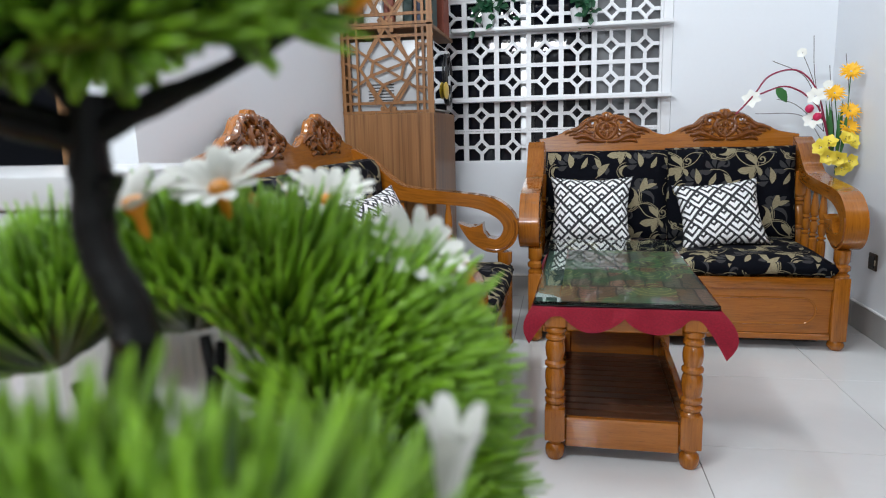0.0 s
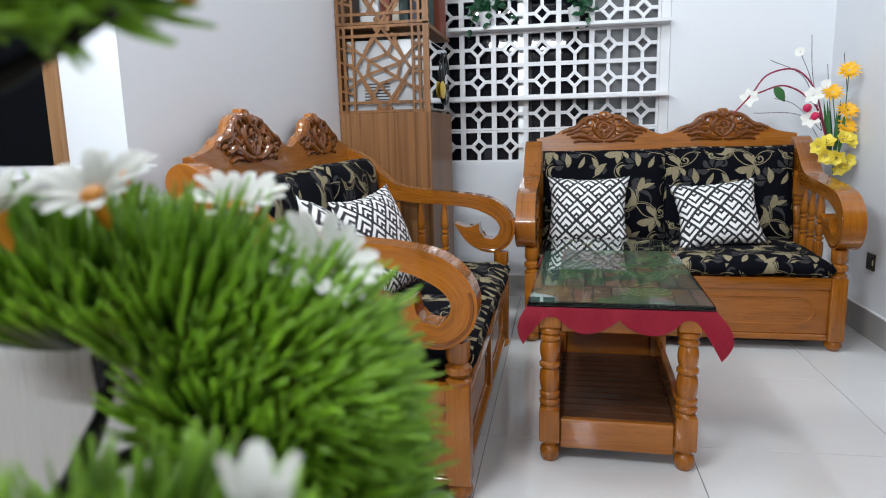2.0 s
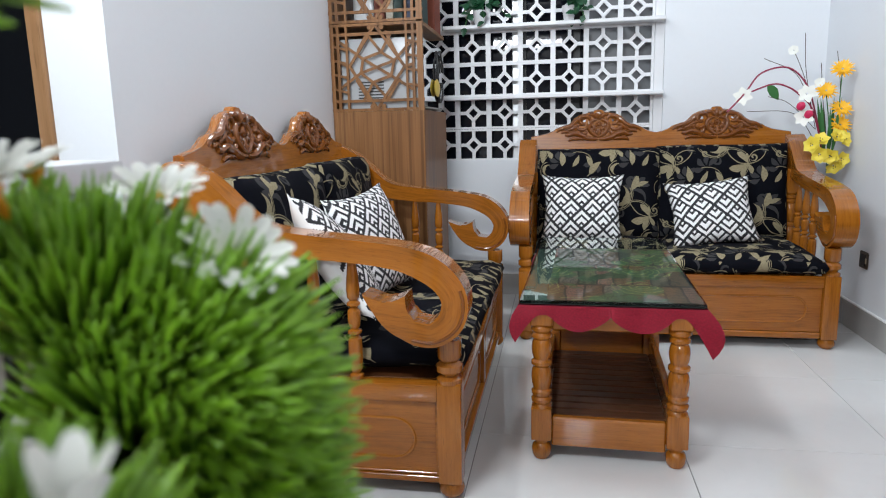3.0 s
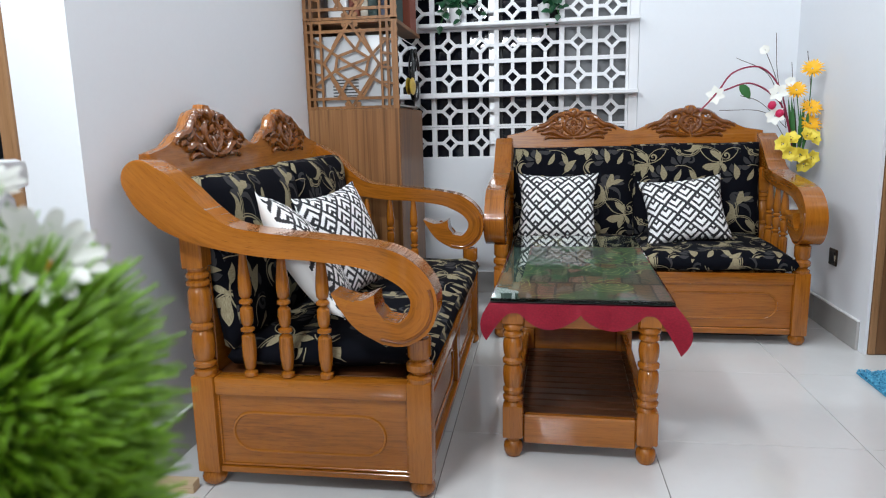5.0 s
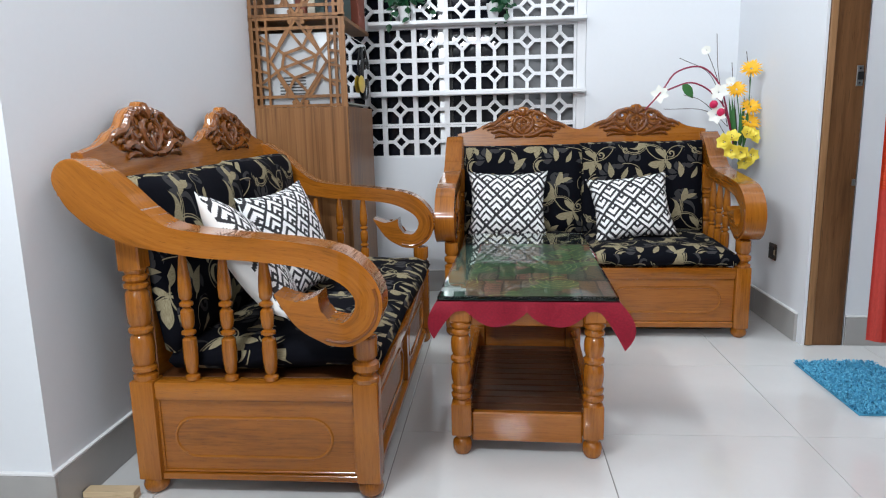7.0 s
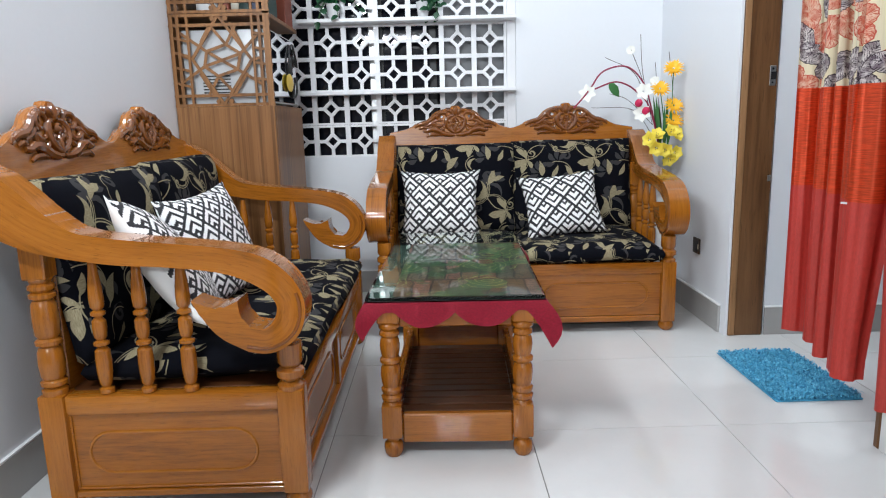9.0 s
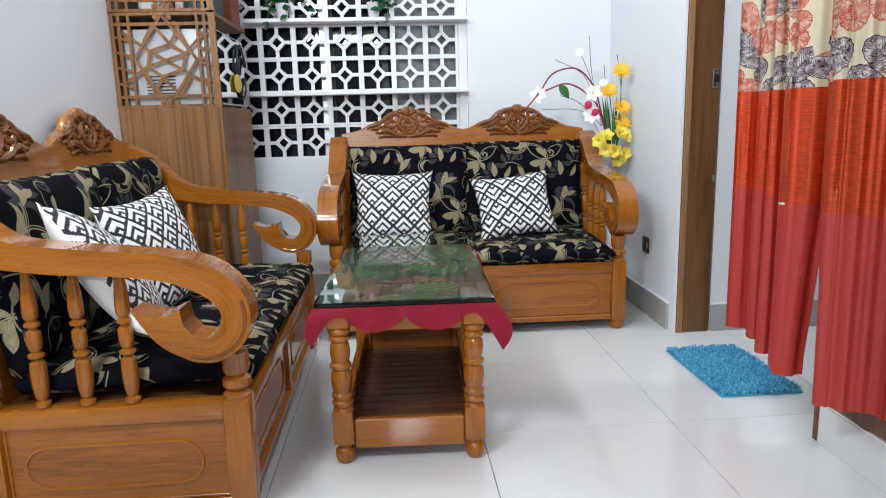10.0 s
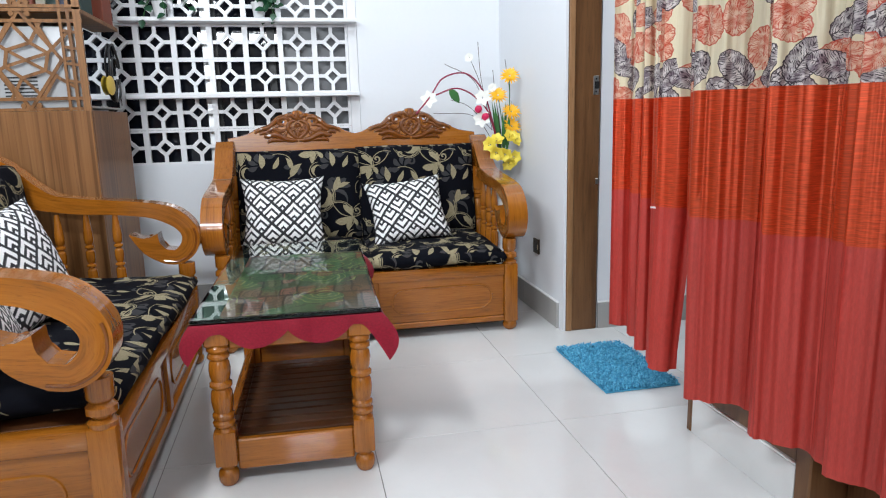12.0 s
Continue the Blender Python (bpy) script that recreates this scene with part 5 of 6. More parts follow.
part("box_body", cube(-0.03, 0.032, -0.08, 0.08, 0, 0.26, 0.003), BOOKS[1], bx)
part("box_lid", cube(-0.033, 0.035, -0.083, 0.083, 0.2605, 0.285, 0.003), BOOKS[1], bx)
tray = thing("storage_tin", pose(-0.82, 3.30, 1.4182), "white tin on a cabinet shelf", "tin")
part("tin_body", cube(-0.10, 0.0, -0.08, 0.10, 0, 0.20, 0.012, 3), WHITE_PLASTIC, tray)
part("tin_lid", cube(-0.104, 0.004, -0.084, 0.104, 0.2005, 0.222, 0.006, 2), WHITE_PLASTIC, tray)

# ---------------------------------------------------------------- ivy on the upper ledge
def leaf_blade(bm, uvl, p, d, up, length, width, tip=1.0, curl_by=0.3):
    """One pointed leaf with a folded midrib."""
    d, up = Vector(d).normalized(), Vector(up)
    side = d.cross(up).normalized()
    nrm = side.cross(d)
    rows = []
    for t, w in ((0, 0.12), (0.22, 0.8), (0.5, 1.0), (0.78, 0.62), (1.0, 0.03)):
        c = Vector(p) + d * (t * length) - nrm * (curl_by * length * t * t)
        rows.append((bm.verts.new(c - side * (w * width / 2) + nrm * (0.12 * w * width)), bm.verts.new(c), bm.verts.new(c + side * (w * width / 2) + nrm * (0.12 * w * width)), t))
    for a, b in zip(rows, rows[1:]):
        for i in (0, 1):
            f = bm.faces.new((a[i], a[i + 1], b[i + 1], b[i]))
            for loop, t in zip(f.loops, (a[3], a[3], b[3], b[3])):
                loop[uvl].uv = (0.5, t)


def ivy(name, x, seed, n):
    rng = random.Random(seed)
    pot = thing(name, pose(x, Y_BACK - 0.038, 1.4835), "trailing artificial ivy on a white ledge, white pot added", "potted plant", "ivy pots")
    # White pots are added; the left one stands for a lamp's reflection.
    part("pot", lathe(bmesh.new(), [(0.024, 0), (0.026, 0.002), (0.034, 0.066), (0.036, 0.070), (0.036, 0.076), (0.032, 0.076), (0.030, 0.06)], 0, 0, 20), WHITE_PLASTIC, pot)
    bm = bmesh.new()
    uvl = bm.loops.layers.uv.new("u")
    stems = bmesh.new()
    for k in range(n):
        a = rng.uniform(0, 6.28)
        reach = rng.uniform(0.05, 0.13)
        tip = Vector((math.cos(a) * reach * 1.2, -0.02 + math.sin(a) * 0.03, rng.uniform(-0.02, 0.19)))
        pts = [Vector((0, 0, 0.07)).lerp(tip, t) + Vector((0, 0, 0.06 * math.sin(math.pi * t))) for t in (0, 0.25, 0.5, 0.75, 1)]
        tube(stems, pts, 0.0012, 5)
        for p in pts[1:]:
            d = Vector((rng.uniform(-1, 1), rng.uniform(-0.8, 0.1), rng.uniform(-0.9, 0.3)))
            leaf_blade(bm, uvl, p, d, (0, -0.7, 0.7), rng.uniform(0.034, 0.052), rng.uniform(0.030, 0.042))
    part("stems", stems, STALK, pot)
    part("leaves", bm, IVY, pot, "dark green heart-shaped leaves")


ivy("ledge_ivy", -0.385, 3, 11)
ivy("ledge_ivy", 0.085, 8, 11)

# ---------------------------------------------------------------- artificial flowers in the corner
fl = thing("flower_arrangement", pose(1.265, 3.46, 0.0), "tall vase of yellow, orange and magenta artificial flowers", "flowers")
part("vase", lathe(bmesh.new(), [(0.050, 0.0), (0.055, 0.01), (0.045, 0.10), (0.034, 0.30), (0.036, 0.45), (0.044, 0.58), (0.047, 0.62), (0.043, 0.62), (0.034, 0.46)], 0, 0, 24), VASE, fl, "slim pale floor vase")


def bloom(bm, p, axis, r, n, width, cup, seed=0, layers=1):
    """A ring (or rings) of petals round an axis."""
    rng = random.Random(seed)
    uvl = bm.loops.layers.uv.verify()
    axis = Vector(axis).normalized()
    e1 = axis.orthogonal().normalized()
    e2 = axis.cross(e1)
    for lay in range(layers):
        for k in range(n):
            a = 2 * math.pi * (k + 0.5 * lay) / n + rng.uniform(-0.08, 0.08)
            d = e1 * math.cos(a) + e2 * math.sin(a) + axis * (cup + 0.35 * lay + rng.uniform(-0.08, 0.08))
            leaf_blade(bm, uvl, Vector(p) + d * (0.10 * r), d, axis, r * rng.uniform(0.85, 1.05) * (1 - 0.25 * lay), width, curl_by=0.12)


gold = ((0.032, -0.040, 1.166), (-0.032, -0.045, 1.072), (0.040, -0.040, 0.990), (0.042, -0.035, 0.918))
for k, p in enumerate(gold):
    bm = bmesh.new()
    bloom(bm, p, (-0.20 + 0.1 * k, -0.80, 0.55), 0.050, 17, 0.011, 0.16, k, 2)
    part("golden_flower", bm, GOLD_PETAL, fl, "golden yellow flower with narrow petals")
    part("stalk", tube(bmesh.new(), curve([(0.01, 0.0, 0.70), (0.02 + p[0] * 0.5, -0.01, 0.9), p], 6), 0.0022, 6), STALK, fl)
for k, (p, ax) in enumerate((((-0.078, -0.060, 0.828), (-0.6, -0.8, 0.2)), ((-0.052, -0.075, 0.790), (-0.3, -0.9, -0.2)), ((0.020, -0.065, 0.862), (0.1, -0.8, 0.5)), ((-0.045, -0.060, 0.845), (-0.2, -0.7, 0.7)),
                           ((0.046, -0.060, 0.850), (0.4, -0.8, 0.3)), ((0.010, -0.075, 0.738), (0.0, -0.7, -0.5)), ((-0.008, -0.080, 0.780), (-0.3, -0.9, -0.2)), ((0.036, -0.075, 0.765), (0.3, -1.0, -0.1)))):
    bm = bmesh.new()
    bloom(bm, p, ax, 0.040, 6, 0.040, 0.62, 20 + k, 2)
    fw = part("lemon_flower", bm, LEMON_PETAL, fl, "lemon yellow orchid flower")
    bm = bmesh.new()
    for a in range(3):
        c = Vector(p) + Vector(ax).normalized() * 0.016 + Vector((0.006 * math.cos(a * 2.1), 0, 0.006 * math.sin(a * 2.1)))
        lathe(bm, [(0.0005, -0.003), (0.0025, 0.0), (0.0005, 0.003)], c.x, c.y, 6, Matrix.Translation((0, 0, c.z)))
    part("stamen", bm, BROWN_TWIG, fw, "dark brown stamens")
for k, p in enumerate(((-0.136, -0.05, 1.006), (-0.102, -0.055, 0.968))):
    bm = bmesh.new()
    lathe(bm, [(0.002, -0.020), (0.014, -0.014), (0.019, 0.0), (0.016, 0.012), (0.004, 0.020)], 0, 0, 14, pose(*p, 20, 30, 0))
    part("magenta_bud", bm, PINK_PETAL, fl, "magenta tulip bud")
for k, p in enumerate(((-0.120, -0.045, 0.955), (-0.110, -0.04, 1.062), (-0.380, -0.02, 1.058), (-0.055, -0.03, 1.110), (-0.166, 0.0, 1.259))):
    bm = bmesh.new()
    bloom(bm, p, (-0.4, -0.8, 0.2), 0.044 if k < 3 else 0.022, 6, 0.032, 0.3, 40 + k)
    part("white_flower", bm, PETAL, fl, "white flower")
bm = bmesh.new()
uvl = bm.loops.layers.uv.verify()
leaf_blade(bm, uvl, (-0.278, -0.03, 1.105), (0.62, -0.2, -0.75), (0, -1, 0.2), 0.082, 0.046)
part("round_leaf", bm, STALK, fl, "bright green leaf")
bm = bmesh.new()
uvl = bm.loops.layers.uv.verify()
for k in range(12):
    a = k * 0.9
    leaf_blade(bm, uvl, (0.02 * math.cos(a), 0.02 * math.sin(a) - 0.02, 0.78), (0.12 * math.cos(a), 0.10 * math.sin(a), 1), (0, -1, 0.1), 0.24 + 0.03 * math.sin(k * 2.1), 0.017, curl_by=0.05)
part("grass_leaves", bm, STALK, fl, "upright strap leaves")
for pts in ([(0.0, 0.0, 0.75), (-0.075, -0.02, 1.02), (-0.115, -0.02, 1.115), (-0.175, -0.02, 1.175), (-0.240, -0.02, 1.184), (-0.315, -0.02, 1.155), (-0.365, -0.02, 1.085), (-0.410, -0.02, 1.030), (-0.448, -0.02, 0.990)],
            [(0.0, 0.0, 0.75), (-0.075, -0.03, 0.98), (-0.135, -0.03, 1.055), (-0.190, -0.03, 1.095), (-0.255, -0.03, 1.110), (-0.345, -0.02, 1.080)]):
    part("crimson_twig", tube(bmesh.new(), curve(pts, 8), 0.0040, 7), TWIG, fl, "arching crimson twig")
for pts in ([(-0.05, 0, 0.9), (-0.105, 0, 1.15), (-0.121, 0, 1.335)], [(-0.06, 0, 0.95), (-0.110, 0, 1.13), (-0.166, 0, 1.262)], [(-0.07, 0, 0.98), (-0.150, -0.01, 1.150), (-0.294, -0.01, 1.228)],
            [(-0.05, 0, 0.85), (-0.16, -0.03, 0.975), (-0.36, -0.02, 0.990)], [(-0.05, 0, 0.90), (-0.18, -0.03, 1.02), (-0.27, -0.02, 1.055)], [(0.03, 0, 0.85), (0.045, 0, 1.06), (0.02, 0, 1.25)], [(0.0, 0, 0.85), (-0.03, 0, 1.06), (-0.045, 0, 1.20)]):
    part("thin_twig", tube(bmesh.new(), curve(pts, 6), 0.0015, 5), BROWN_TWIG, fl)

# ---------------------------------------------------------------- curtains along the right wall
def curtain(name, plan, lean, seed, z_low, label):
    """Three sewn bands in broad sawtooth folds, hung from a rod above the doorway; plan: where the folds turn, from far to near; lean: how far the first and last edge reach out at the top."""
    rng = random.Random(seed)
    cu = thing(name, pose(0, 0, 0), label, "curtain", "doorway curtains")
    turns = [Vector((x, y, 0)) for x, y in plan]
    runs = [0.0]
    for a, b in zip(turns, turns[1:]):
        runs.append(runs[-1] + (b - a).length)
    total = runs[-1]
    n = int(total / 0.0042)
    ph = [rng.uniform(0, 6.28) for _ in range(6)]

    def on_plan(d):
        d = min(max(d, 0.0), total)
        k = max(i for i in range(len(runs) - 1) if runs[i] <= d + 1e-9)
        return turns[k].lerp(turns[k + 1], (d - runs[k]) / (runs[k + 1] - runs[k])), k

    def place(d, z):
        low = (2.2 - z) / 2.2
        soft = 0.009 + 0.016 * low
        p = sum((on_plan(d + soft * q)[0] for q in (-1, -0.6, -0.2, 0.2, 0.6, 1)), Vector()) / 6
        k = on_plan(d)[1]
        way = on_plan(d + 0.02)[0] - on_plan(d - 0.02)[0]
        side = Vector((-way.y, way.x, 0)).normalized()
        calm = min(1.0, d / 0.03, (total - d) / 0.03)
        w = d * 58 + 1.6 * math.sin(d * 15 + ph[0]) + 0.5 * math.sin(z * 2.3 + ph[1] + k)
        p += side * calm * (0.0105 * math.sin(w) + 0.0042 * math.sin(2.1 * w + ph[2]) + 0.0016 * math.sin(d * 310 + z * 3 + ph[3])) * (1.2 - 0.6 * low)
        p.x += 0.004 * math.sin(z * 2.1 + ph[4] + k * 1.7) - 0.010 * (1 - low) * math.sin(k * 2.1 + ph[5])
        p.y += 0.010 * math.sin(z * 1.7 + ph[0] + 0.6 * k) * (1 - low)
        up = min(1.0, max(0.0, (z - 0.25) / 0.5))
        p.y += up * (lean[0] * math.exp(-d / 0.08) + lean[1] * math.exp((d - total) / 0.08))
        return Vector((min(p.x, 1.346) if p.y < 1.83 else p.x, p.y, z))

    hem = lambda d: z_low + 0.005 * math.sin(d * 5 + ph[4]) + 0.003 * math.sin(d * 23 + ph[2])
    seam2 = lambda d: 0.700 + 0.006 * math.sin(d * 4 + ph[1])
    seam1 = lambda d: 1.012 + 0.005 * math.sin(d * 3 + ph[2])
    top = lambda d: 2.22
    for nm, lo, hi, mat, lab, rows in (("lower_band", hem, seam2, BAND_CORAL, "plain coral red band", 9), ("middle_band", seam2, seam1, BAND_SATIN, "shiny orange red satin band", 7),
                                       ("upper_panel", seam1, top, LEAF_SATIN, "cream satin printed with red and plum leaves", 16)):
        bm = bmesh.new()
        uvl = bm.loops.layers.uv.new("cloth")
        grid = []
        for i in range(n + 1):
            d = total * i / n
            grid.append([bm.verts.new(place(d, lo(d) + (hi(d) - lo(d)) * j / rows)) for j in range(rows + 1)])
        for i in range(n):
            for j in range(rows):
                f = bm.faces.new((grid[i][j], grid[i + 1][j], grid[i + 1][j + 1], grid[i][j + 1]))
                for loop, (a, b) in zip(f.loops, ((i, j), (i + 1, j), (i + 1, j + 1), (i, j + 1))):
                    loop[uvl].uv = (a / n * total, grid[a][b].co.z)
        bmesh.ops.solidify(bm, geom=bm.faces[:], thickness=0.0022)
        part(nm, bm, mat, cu, lab, 80)
    return cu


far_curtain = curtain("doorway_curtain", ((1.300, 2.290), (1.378, 2.268), (1.308, 2.140), (1.345, 2.118), (1.270, 2.020), (1.318, 1.998), (1.230, 1.880), (1.272, 1.842), (1.322, 1.850)),
                      (0, -0.055), 4, 0.203, "cream leaf print curtain with orange satin and coral bands")
curtain("doorway_curtain", ((1.340, 1.735), (1.254, 1.722), (1.280, 1.700), (1.213, 1.628), (1.338, 1.535), (1.230, 1.392), (1.338, 1.305), (1.280, 1.208), (1.340, 1.155), (1.244, 1.010), (1.336, 0.930), (1.240, 0.790), (1.338, 0.700), (1.262, 0.560)),
        (0.125, 0), 9, 0.200, "wide cream leaf print curtain, orange satin and coral bands")
bm = bmesh.new()
a, b = Vector((1.222, 1.872, 0.696)), Vector((1.264, 1.836, 0.694))
quad = [bm.verts.new(q + Vector((0.004, 0.003, dz))) for q, dz in ((a, -0.003), (b, -0.003), (b, 0.003), (a, 0.003))]
bm.faces.new(quad)
bmesh.ops.solidify(bm, geom=bm.faces[:], thickness=0.0012)
part("care_label", bm, PLAIN_WHITE, far_curtain, "small white sewn label")
rod = thing("curtain_rod", pose(0, 0, 0), "dark curtain rod along the wall above the doorways", "curtain rod")
part("rod", tube(bmesh.new(), [(1.285, 0.45, 2.225), (1.285, 2.95, 2.225)], 0.011, 12, 1.0, Vector((0, 0, 1))), JAMB, rod)
for y in (0.5, 1.78, 2.9):
    part("bracket", cube(1.285, X_RIGHT, y - 0.008, y + 0.008, 2.205, 2.245, 0.003), JAMB, rod)

# ---------------------------------------------------------------- shaggy mat
mat = thing("door_mat", pose(1.382, 2.388, 0.0), "small turquoise shaggy mat on the floor in the doorway", "mat")
part("backing", cube(-0.145, 0.145, -0.236, 0.236, 0.0, 0.006, 0.002), SHAG, mat)
bm = bmesh.new()
rng = random.Random(11)
for k in range(5200):
    x, y = rng.uniform(-0.143, 0.143), rng.uniform(-0.234, 0.234)
    a, ln = rng.uniform(0, 6.28), rng.uniform(0.014, 0.026)
    d = Vector((math.cos(a), math.sin(a), 0))
    sd = Vector((-d.y, d.x, 0)) * 0.0022
    p = Vector((x, y, 0.005))
    q, r = p + d * ln * 0.45 + Vector((0, 0, rng.uniform(0.008, 0.016))), p + d * ln + Vector((0, 0, rng.uniform(0.002, 0.014)))
    v = [bm.verts.new(c) for c in (p - sd, p + sd, q - sd * 1.2, q + sd * 1.2, r)]
    bm.faces.new((v[0], v[1], v[3], v[2]))
    bm.faces.new((v[2], v[3], v[4]))
pile = part("shag_surface", bm, SHAG, mat, "loose turquoise chenille strands", 0)
tagged(pile, kind="stuff")

# loose batten on the floor beside the settee
pl = thing("wooden_board", pose(-0.902, 1.584, 0.0, 0, 0, 2), "short pale pine batten lying on the floor by a settee foot", "board")
for k in range(2):
    part("board_layer", cube(-0.067, 0.067, -0.018, 0.018, 0.0003 + k * 0.0150, 0.0148 + k * 0.0150, 0.0012), PLANK, pl)

# ---------------------------------------------------------------- table with the bonsai, close by
st = thing("side_table", pose(-0.24, 0.10, 0), "plain brown side table under a small bonsai", "table")
part("tabletop", cube(-0.36, 0.20, -0.22, 0.25, 0.700, 0.725, 0.004), WOOD["x"], st)
for sx in (-0.32, 0.16):
    for sy in (-0.18, 0.21):
        part("leg", cube(sx - 0.02, sx + 0.02, sy - 0.02, sy + 0.02, 0, 0.6998, 0.003), WOOD["z"], st)

bon = thing("artificial_bonsai", pose(-0.052, 0.118, 0.7252), "artificial bonsai, green needle tufts, white daisies, black trunk", "bonsai")
PX, PY, PZ = bon.matrix_world.translation


def at(x, y, z):
    return (x - PX, y - PY, z - PZ)


part("pot", lathe(bmesh.new(), [(0.022, 0), (0.026, 0.002), (0.032, 0.03), (0.034, 0.034), (0.034, 0.040), (0.029, 0.040), (0.028, 0.032)], 0, 0, 24), WHITE_PLASTIC, bon, "small white pot")
part("pebbles", lathe(bmesh.new(), [(0.001, 0.034), (0.0285, 0.034), (0.0285, 0.030), (0.001, 0.030)], 0, 0, 16), BARK, bon)


def limb(pts, radii, name="branch"):
    c = curve([(*at(*p), r) for p, r in zip(pts, radii)], 6)
    rng = random.Random(len(pts))
    part(name, tube(bmesh.new(), [q[:3] for q in c], [q[3] * rng.uniform(0.9, 1.1) for q in c], 10), BARK, bon)


limb([(-0.052, 0.118, 0.755), (-0.056, 0.117, 0.83), (-0.050, 0.115, 0.885), (-0.0520, 0.115, 0.906), (-0.0505, 0.115, 0.916), (-0.0545, 0.115, 0.926), (-0.0545, 0.115, 0.936), (-0.0535, 0.115, 0.946)],
     [0.0046, 0.0042, 0.0037, 0.0031, 0.0033, 0.0027, 0.0026, 0.0023], "trunk")
limb([(-0.0535, 0.115, 0.930), (-0.0510, 0.114, 0.9345), (-0.0500, 0.114, 0.9345)], [0.0014, 0.0013, 0.0015], "knot")
limb([(-0.0540, 0.115, 0.941), (-0.064, 0.112, 0.945), (-0.078, 0.112, 0.948)], [0.0016, 0.0012, 0.0009])
limb([(-0.0535, 0.115, 0.943), (-0.048, 0.117, 0.948), (-0.043, 0.120, 0.957)], [0.0014, 0.0010, 0.0007])
limb([(-0.0538, 0.115, 0.9405), (-0.0460, 0.117, 0.9445), (-0.0370, 0.118, 0.9480), (-0.0260, 0.119, 0.9535)], [0.0020, 0.0017, 0.0013, 0.0008])
limb([(-0.0538, 0.115, 0.9395), (-0.0605, 0.113, 0.9420), (-0.0690, 0.112, 0.9435), (-0.0800, 0.111, 0.9440)], [0.0023, 0.0020, 0.0017, 0.0015])
limb([(-0.0545, 0.115, 0.9440), (-0.0590, 0.114, 0.9500), (-0.0640, 0.113, 0.9560)], [0.0019, 0.0016, 0.0012])
limb([(-0.0505, 0.116, 0.890), (-0.058, 0.140, 0.884), (-0.068, 0.163, 0.888), (-0.072, 0.168, 0.897)], [0.0022, 0.0018, 0.0015, 0.0012])
limb([(-0.060, 0.145, 0.883), (-0.052, 0.162, 0.883), (-0.042, 0.170, 0.884)], [0.0016, 0.0016, 0.0012])
limb([(-0.058, 0.140, 0.884), (-0.0640, 0.158, 0.8900), (-0.0665, 0.165, 0.8965)], [0.0016, 0.0014, 0.0011])
limb([(-0.0525, 0.160, 0.8865), (-0.0470, 0.165, 0.8900), (-0.0395, 0.166, 0.8915)], [0.0015, 0.0012, 0.0009])
limb([(-0.0545, 0.150, 0.8740), (-0.0490, 0.162, 0.8820), (-0.0455, 0.165, 0.8900)], [0.0013, 0.0011, 0.0009])
limb([(-0.054, 0.117, 0.868), (-0.072, 0.135, 0.876), (-0.090, 0.150, 0.892)], [0.002, 0.0016, 0.0012])
limb([(-0.053, 0.117, 0.850), (-0.040, 0.110, 0.862), (-0.028, 0.110, 0.871)], [0.002, 0.0016, 0.0012])
limb([(-0.053, 0.117, 0.850), (-0.045, 0.098, 0.872), (-0.034, 0.079, 0.888), (-0.033, 0.0765, 0.901)], [0.002, 0.0014, 0.0011, 0.0008])
limb([(-0.042, 0.092, 0.878), (-0.026, 0.080, 0.888), (-0.0185, 0.0755, 0.9005)], [0.0014, 0.0010, 0.0008])


def tuft(base, axis, reach, n, spread, seed, wide=1.0):
    """Plastic needles fanning out of one twig, layer over layer."""
    rng = random.Random(seed)
    axis = Vector(axis).normalized()
    e1 = axis.orthogonal().normalized()
    e2 = axis.cross(e1)
    base = Vector(at(*base))
    verts, faces, tips = [], [], []
    for k in range(int(n * 0.55)):
        a = rng.uniform(0, 2 * math.pi)
        b = spread * math.sqrt(rng.uniform(0, 1))
        d = (axis * math.cos(b) + (e1 * math.cos(a) + e2 * math.sin(a)) * math.sin(b)).normalized()
        ln = reach * rng.uniform(0.62, 0.90)
        start = base + d * (reach * (0.03 + 0.24 * math.sqrt(rng.uniform(0, 1))))
        bend = Vector((rng.uniform(-1, 1), rng.uniform(-1, 1), rng.uniform(-0.4, 0.6))) * 0.09 + axis * 0.16
        side = d.cross(Vector((rng.uniform(-1, 1), rng.uniform(-1, 1), rng.uniform(-1, 1)))).normalized()
        other = side.cross(d)
        w = rng.uniform(0.00068, 0.00098) * wide
        o = len(verts)
        for t, s in ((0, 0.7), (0.4, 1.0), (0.8, 0.9), (1.0, 0.30)):
            c = start + d * (ln * t) + bend * (ln * t * t)
            verts += [c + side * w * s, c + other * w * s * 0.6, c - side * w * s, c - other * w * s * 0.6]
            tips += [t] * 4
        for r in range(3):
            for i in range(4):
                j = (i + 1) % 4
                faces.append((o + 4 * r + i, o + 4 * r + j, o + 4 * r + 4 + j, o + 4 * r + 4 + i))
        faces.append((o + 12, o + 13, o + 14, o + 15))
    me = bpy.data.meshes.new("needle_tuft")
    me.from_pydata(verts, [], faces)
    layer = me.uv_layers.new(name="u")
    idx = np.empty(len(me.loops), dtype=np.int32)
    me.loops.foreach_get("vertex_index", idx)
    uv = np.full((len(idx), 2), 0.5, dtype=np.float32)
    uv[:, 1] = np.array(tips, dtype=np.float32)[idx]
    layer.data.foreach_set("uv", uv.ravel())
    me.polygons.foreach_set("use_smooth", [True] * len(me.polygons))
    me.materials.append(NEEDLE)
    ob = new("needle_tuft", me)
    ob.parent = bon
    return tagged(ob, "dense tuft of green plastic needles", kind="stuff")


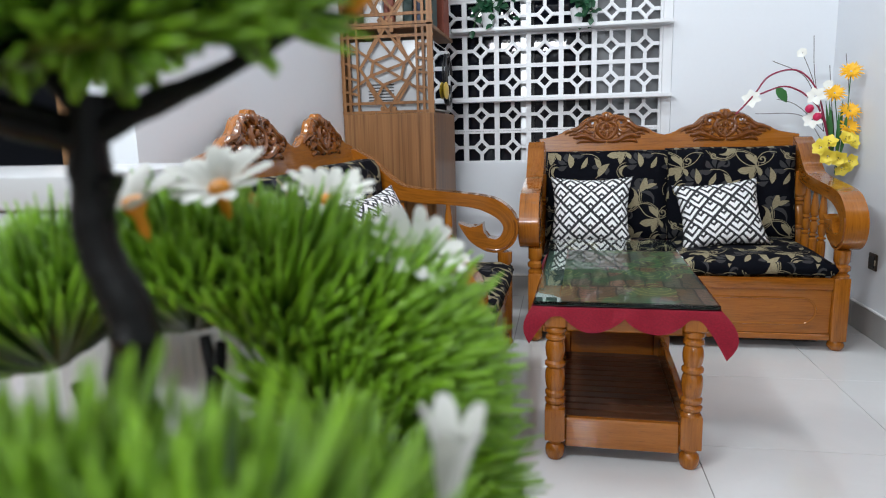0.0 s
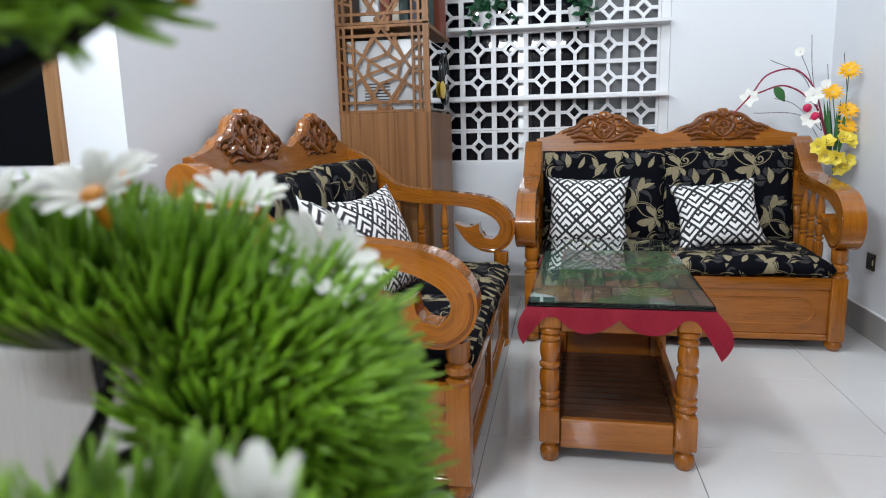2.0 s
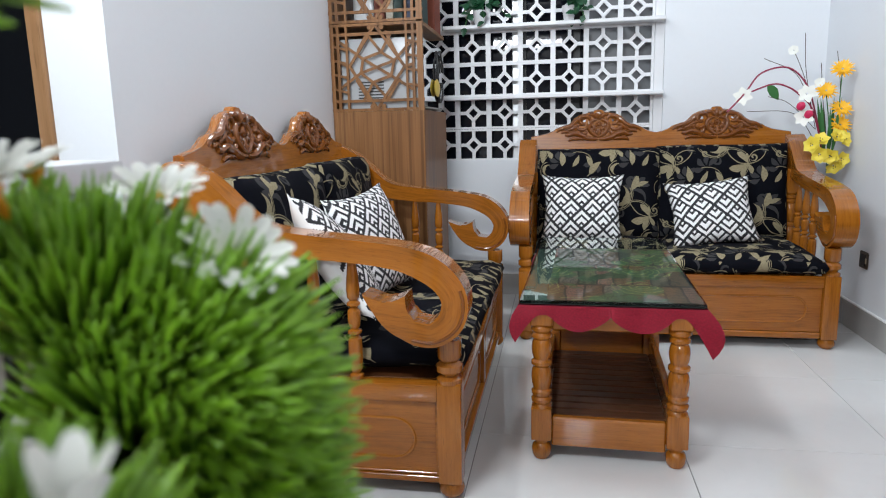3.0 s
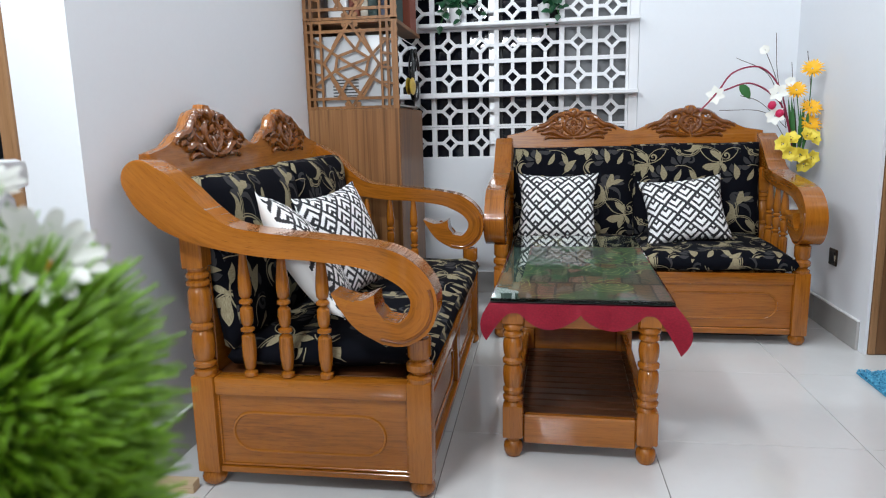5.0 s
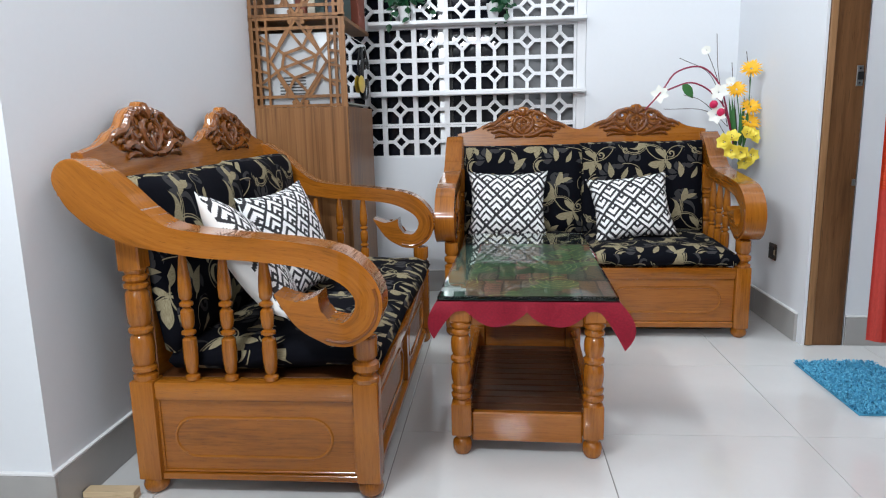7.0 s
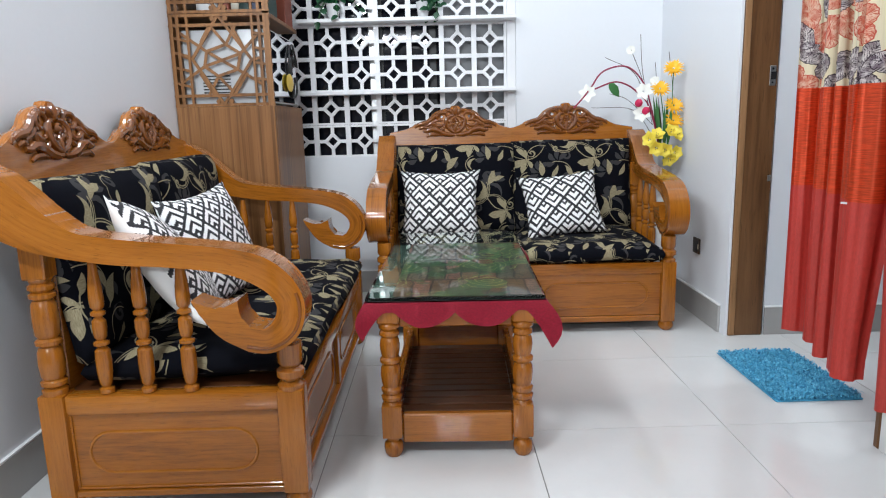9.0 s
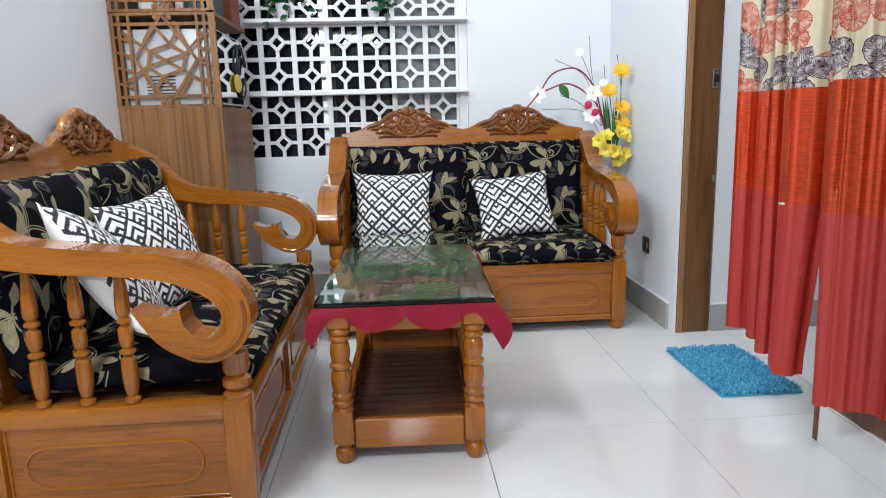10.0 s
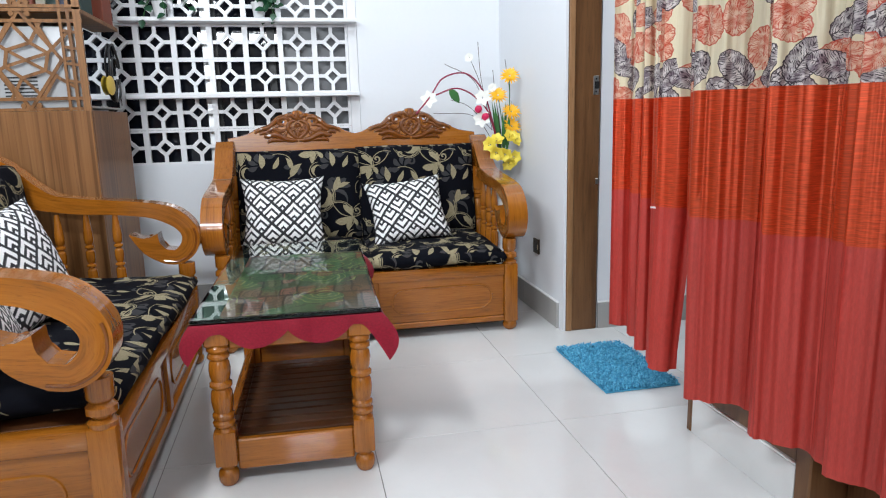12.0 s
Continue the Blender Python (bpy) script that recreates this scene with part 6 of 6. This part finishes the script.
# bases, directions, reach, number and spread: behind the trunk, then low and near, then the crown
BACK_TUFTS = (((-0.0745, 0.168, 0.898), (-0.05, 0, 1), 0.030, 1500, 1.25),
         ((-0.0560, 0.172, 0.893), (0.30, 0, 0.95), 0.032, 1600, 1.25),
         ((-0.0420, 0.175, 0.888), (0.75, 0, 0.60), 0.031, 1400, 0.95),
         ((-0.0400, 0.172, 0.883), (1.0, -0.1, 0.12), 0.031, 1200, 0.85),
         ((-0.0440, 0.166, 0.879), (0.75, -0.2, -0.45), 0.028, 1000, 0.85),
         ((-0.0345, 0.166, 0.866), (0.7, -0.25, 0.35), 0.030, 1100, 0.95),
         ((-0.0430, 0.165, 0.8790), (0.30, -0.20, 0.80), 0.026, 1100, 1.15))
LOW_TUFTS = (((-0.0320, 0.170, 0.858), (0.8, -0.1, -0.15), 0.027, 900, 0.9),
         ((-0.0940, 0.150, 0.895), (-0.30, 0, 1), 0.029, 1300, 1.25),
         ((-0.0330, 0.0765, 0.8985), (-0.15, 0, 1), 0.021, 420, 1.0),
         ((-0.0185, 0.0755, 0.8980), (0.10, 0, 1), 0.021, 420, 1.0),
         ((-0.0270, 0.112, 0.8725), (0.35, 0, 1), 0.028, 800, 1.05),
         ((-0.0760, 0.110, 0.948), (-0.5, -0.2, 0.6), 0.024, 900, 1.5))
CROWN_TUFTS = (((-0.0590, 0.106, 0.9505), (0.0, -0.3, 0.7), 0.024, 1000, 1.6),
         ((-0.0490, 0.110, 0.9540), (0.3, -0.2, 0.6), 0.022, 900, 1.5),
         ((-0.0430, 0.120, 0.9605), (0.5, -0.1, 0.5), 0.021, 800, 1.4))
UNDER_TUFTS = (((-0.0500, 0.113, 0.9590), (0.2, -0.3, -0.6), 0.0125, 150, 1.25),
         ((-0.0620, 0.110, 0.9590), (-0.3, -0.2, -0.5), 0.0125, 170, 1.25),
         ((-0.0380, 0.118, 0.9605), (0.6, -0.2, -0.3), 0.0125, 110, 1.10),
         ((-0.0560, 0.122, 0.9605), (0.0, 0.2, -0.5), 0.0125, 150, 1.25))
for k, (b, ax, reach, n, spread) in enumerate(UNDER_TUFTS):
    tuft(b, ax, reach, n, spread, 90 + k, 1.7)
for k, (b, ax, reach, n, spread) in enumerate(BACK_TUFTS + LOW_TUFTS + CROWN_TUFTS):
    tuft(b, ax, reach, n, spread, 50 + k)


def daisy(p, axis, r, seed, cup=0.42, count=15):
    ax = Vector(axis).normalized()
    m = Matrix.Translation(at(*p)) @ ax.to_track_quat("Z", "Y").to_matrix().to_4x4()
    d = part("daisy", lathe(bmesh.new(), [(0.0002, -0.0062), (0.0011, -0.004), (0.0012, -0.001), (0.0021, 0.0004), (0.0022, 0.0014), (0.0016, 0.0024), (0.0002, 0.0029)], 0, 0, 10, m), ORANGE, bon, "white daisy with an orange heart")
    rng = random.Random(seed)
    e1 = ax.orthogonal().normalized()
    e2 = ax.cross(e1)
    for k in range(count):
        a = 2 * math.pi * k / count + rng.uniform(-0.1, 0.1)
        way = e1 * math.cos(a) + e2 * math.sin(a) + ax * (cup + rng.uniform(-0.12, 0.12))
        bm = bmesh.new()
        uvl = bm.loops.layers.uv.new("u")
        petal_blade(bm, Vector(at(*p)) + way * (0.08 * r), way, ax, r * rng.uniform(0.88, 1.08), r * 0.29)
        part("petal", bm, PETAL, d)


def petal_blade(bm, p, d, up, length, width):
    """A daisy petal: a spoon with a round tip and a shallow groove."""
    d = Vector(d).normalized()
    side = d.cross(up).normalized()
    nrm = side.cross(d)
    rows = []
    for t, w in ((0, 0.30), (0.3, 0.75), (0.6, 1.0), (0.85, 0.92), (0.96, 0.6), (1.0, 0.25)):
        c = p + d * (t * length) + nrm * (0.10 * length * math.sin(t * 2.6))
        rows.append([bm.verts.new(c + side * (s * w * width / 2) + nrm * (abs(s) * 0.10 * w * width)) for s in (-1, -0.4, 0.4, 1)])
    for a, b in zip(rows, rows[1:]):
        for i in range(3):
            bm.faces.new((a[i], a[i + 1], b[i + 1], b[i]))


daisy((-0.0582, 0.155, 0.9295), (0.04, -0.50, 0.9), 0.0104, 1)
daisy((-0.0498, 0.189, 0.9235), (0.22, -0.36, 1), 0.0112, 2)
daisy((-0.0270, 0.178, 0.9125), (0.52, -0.44, 0.74), 0.0120, 3)
daisy((-0.0700, 0.146, 0.9275), (-0.1, -0.34, 1), 0.0098, 4)
daisy((-0.0680, 0.176, 0.9310), (-0.1, -0.30, 1), 0.0085, 7)
daisy((-0.0075, 0.105, 0.8955), (0.10, 0.0, 1), 0.0118, 5, 3.2, 5)
daisy((-0.0720, 0.098, 0.8940), (-0.6, -0.1, 0.8), 0.0080, 6, 1.0)
daisy((-0.0200, 0.128, 0.9590), (0.6, -0.1, 0.5), 0.0060, 8, 0.8)

# white containers behind the bonsai
rb = thing("ribbed_container", pose(-0.108, 0.224, 0.7252), "white ribbed plastic container with rounded shoulders", "container")
part("container_body", cube(-0.036, 0.036, -0.024, 0.024, 0, 0.1705, 0.016, 5), RIBBED, rb)
part("container_rim", lathe(bmesh.new(), [(0.012, 0.1685), (0.013, 0.169), (0.013, 0.174), (0.011, 0.1745), (0.001, 0.1747)], 0, 0, 24), WHITE_PLASTIC, rb)
wb = thing("white_box", pose(-0.305, 0.290, 0.7252), "plain white lidded plastic box", "box")
part("box_body", cube(-0.14, 0.138, -0.035, 0.05, 0, 0.189, 0.008, 3), WHITE_PLASTIC, wb)
part("box_lid", cube(-0.143, 0.141, -0.038, 0.053, 0.1895, 0.2030, 0.004, 2), WHITE_PLASTIC, wb)

# ---------------------------------------------------------------- floor tiles
def floor_tile():
    return finish("floor_tile", cube(-0.2988, 0.2988, -0.2988, 0.2988, -0.0118, 0.0, 0.0008), TILE, 0)


tile_me = floor_tile()
for i in range(-6, 4):
    for j in range(-9, 4):
        shared("floor_tile", tile_me, ground, pose(0.7 + 0.6 * i, 1.7 + 0.6 * j, 0, 0, 0, 90 * ((i * 3 + j) % 4)))
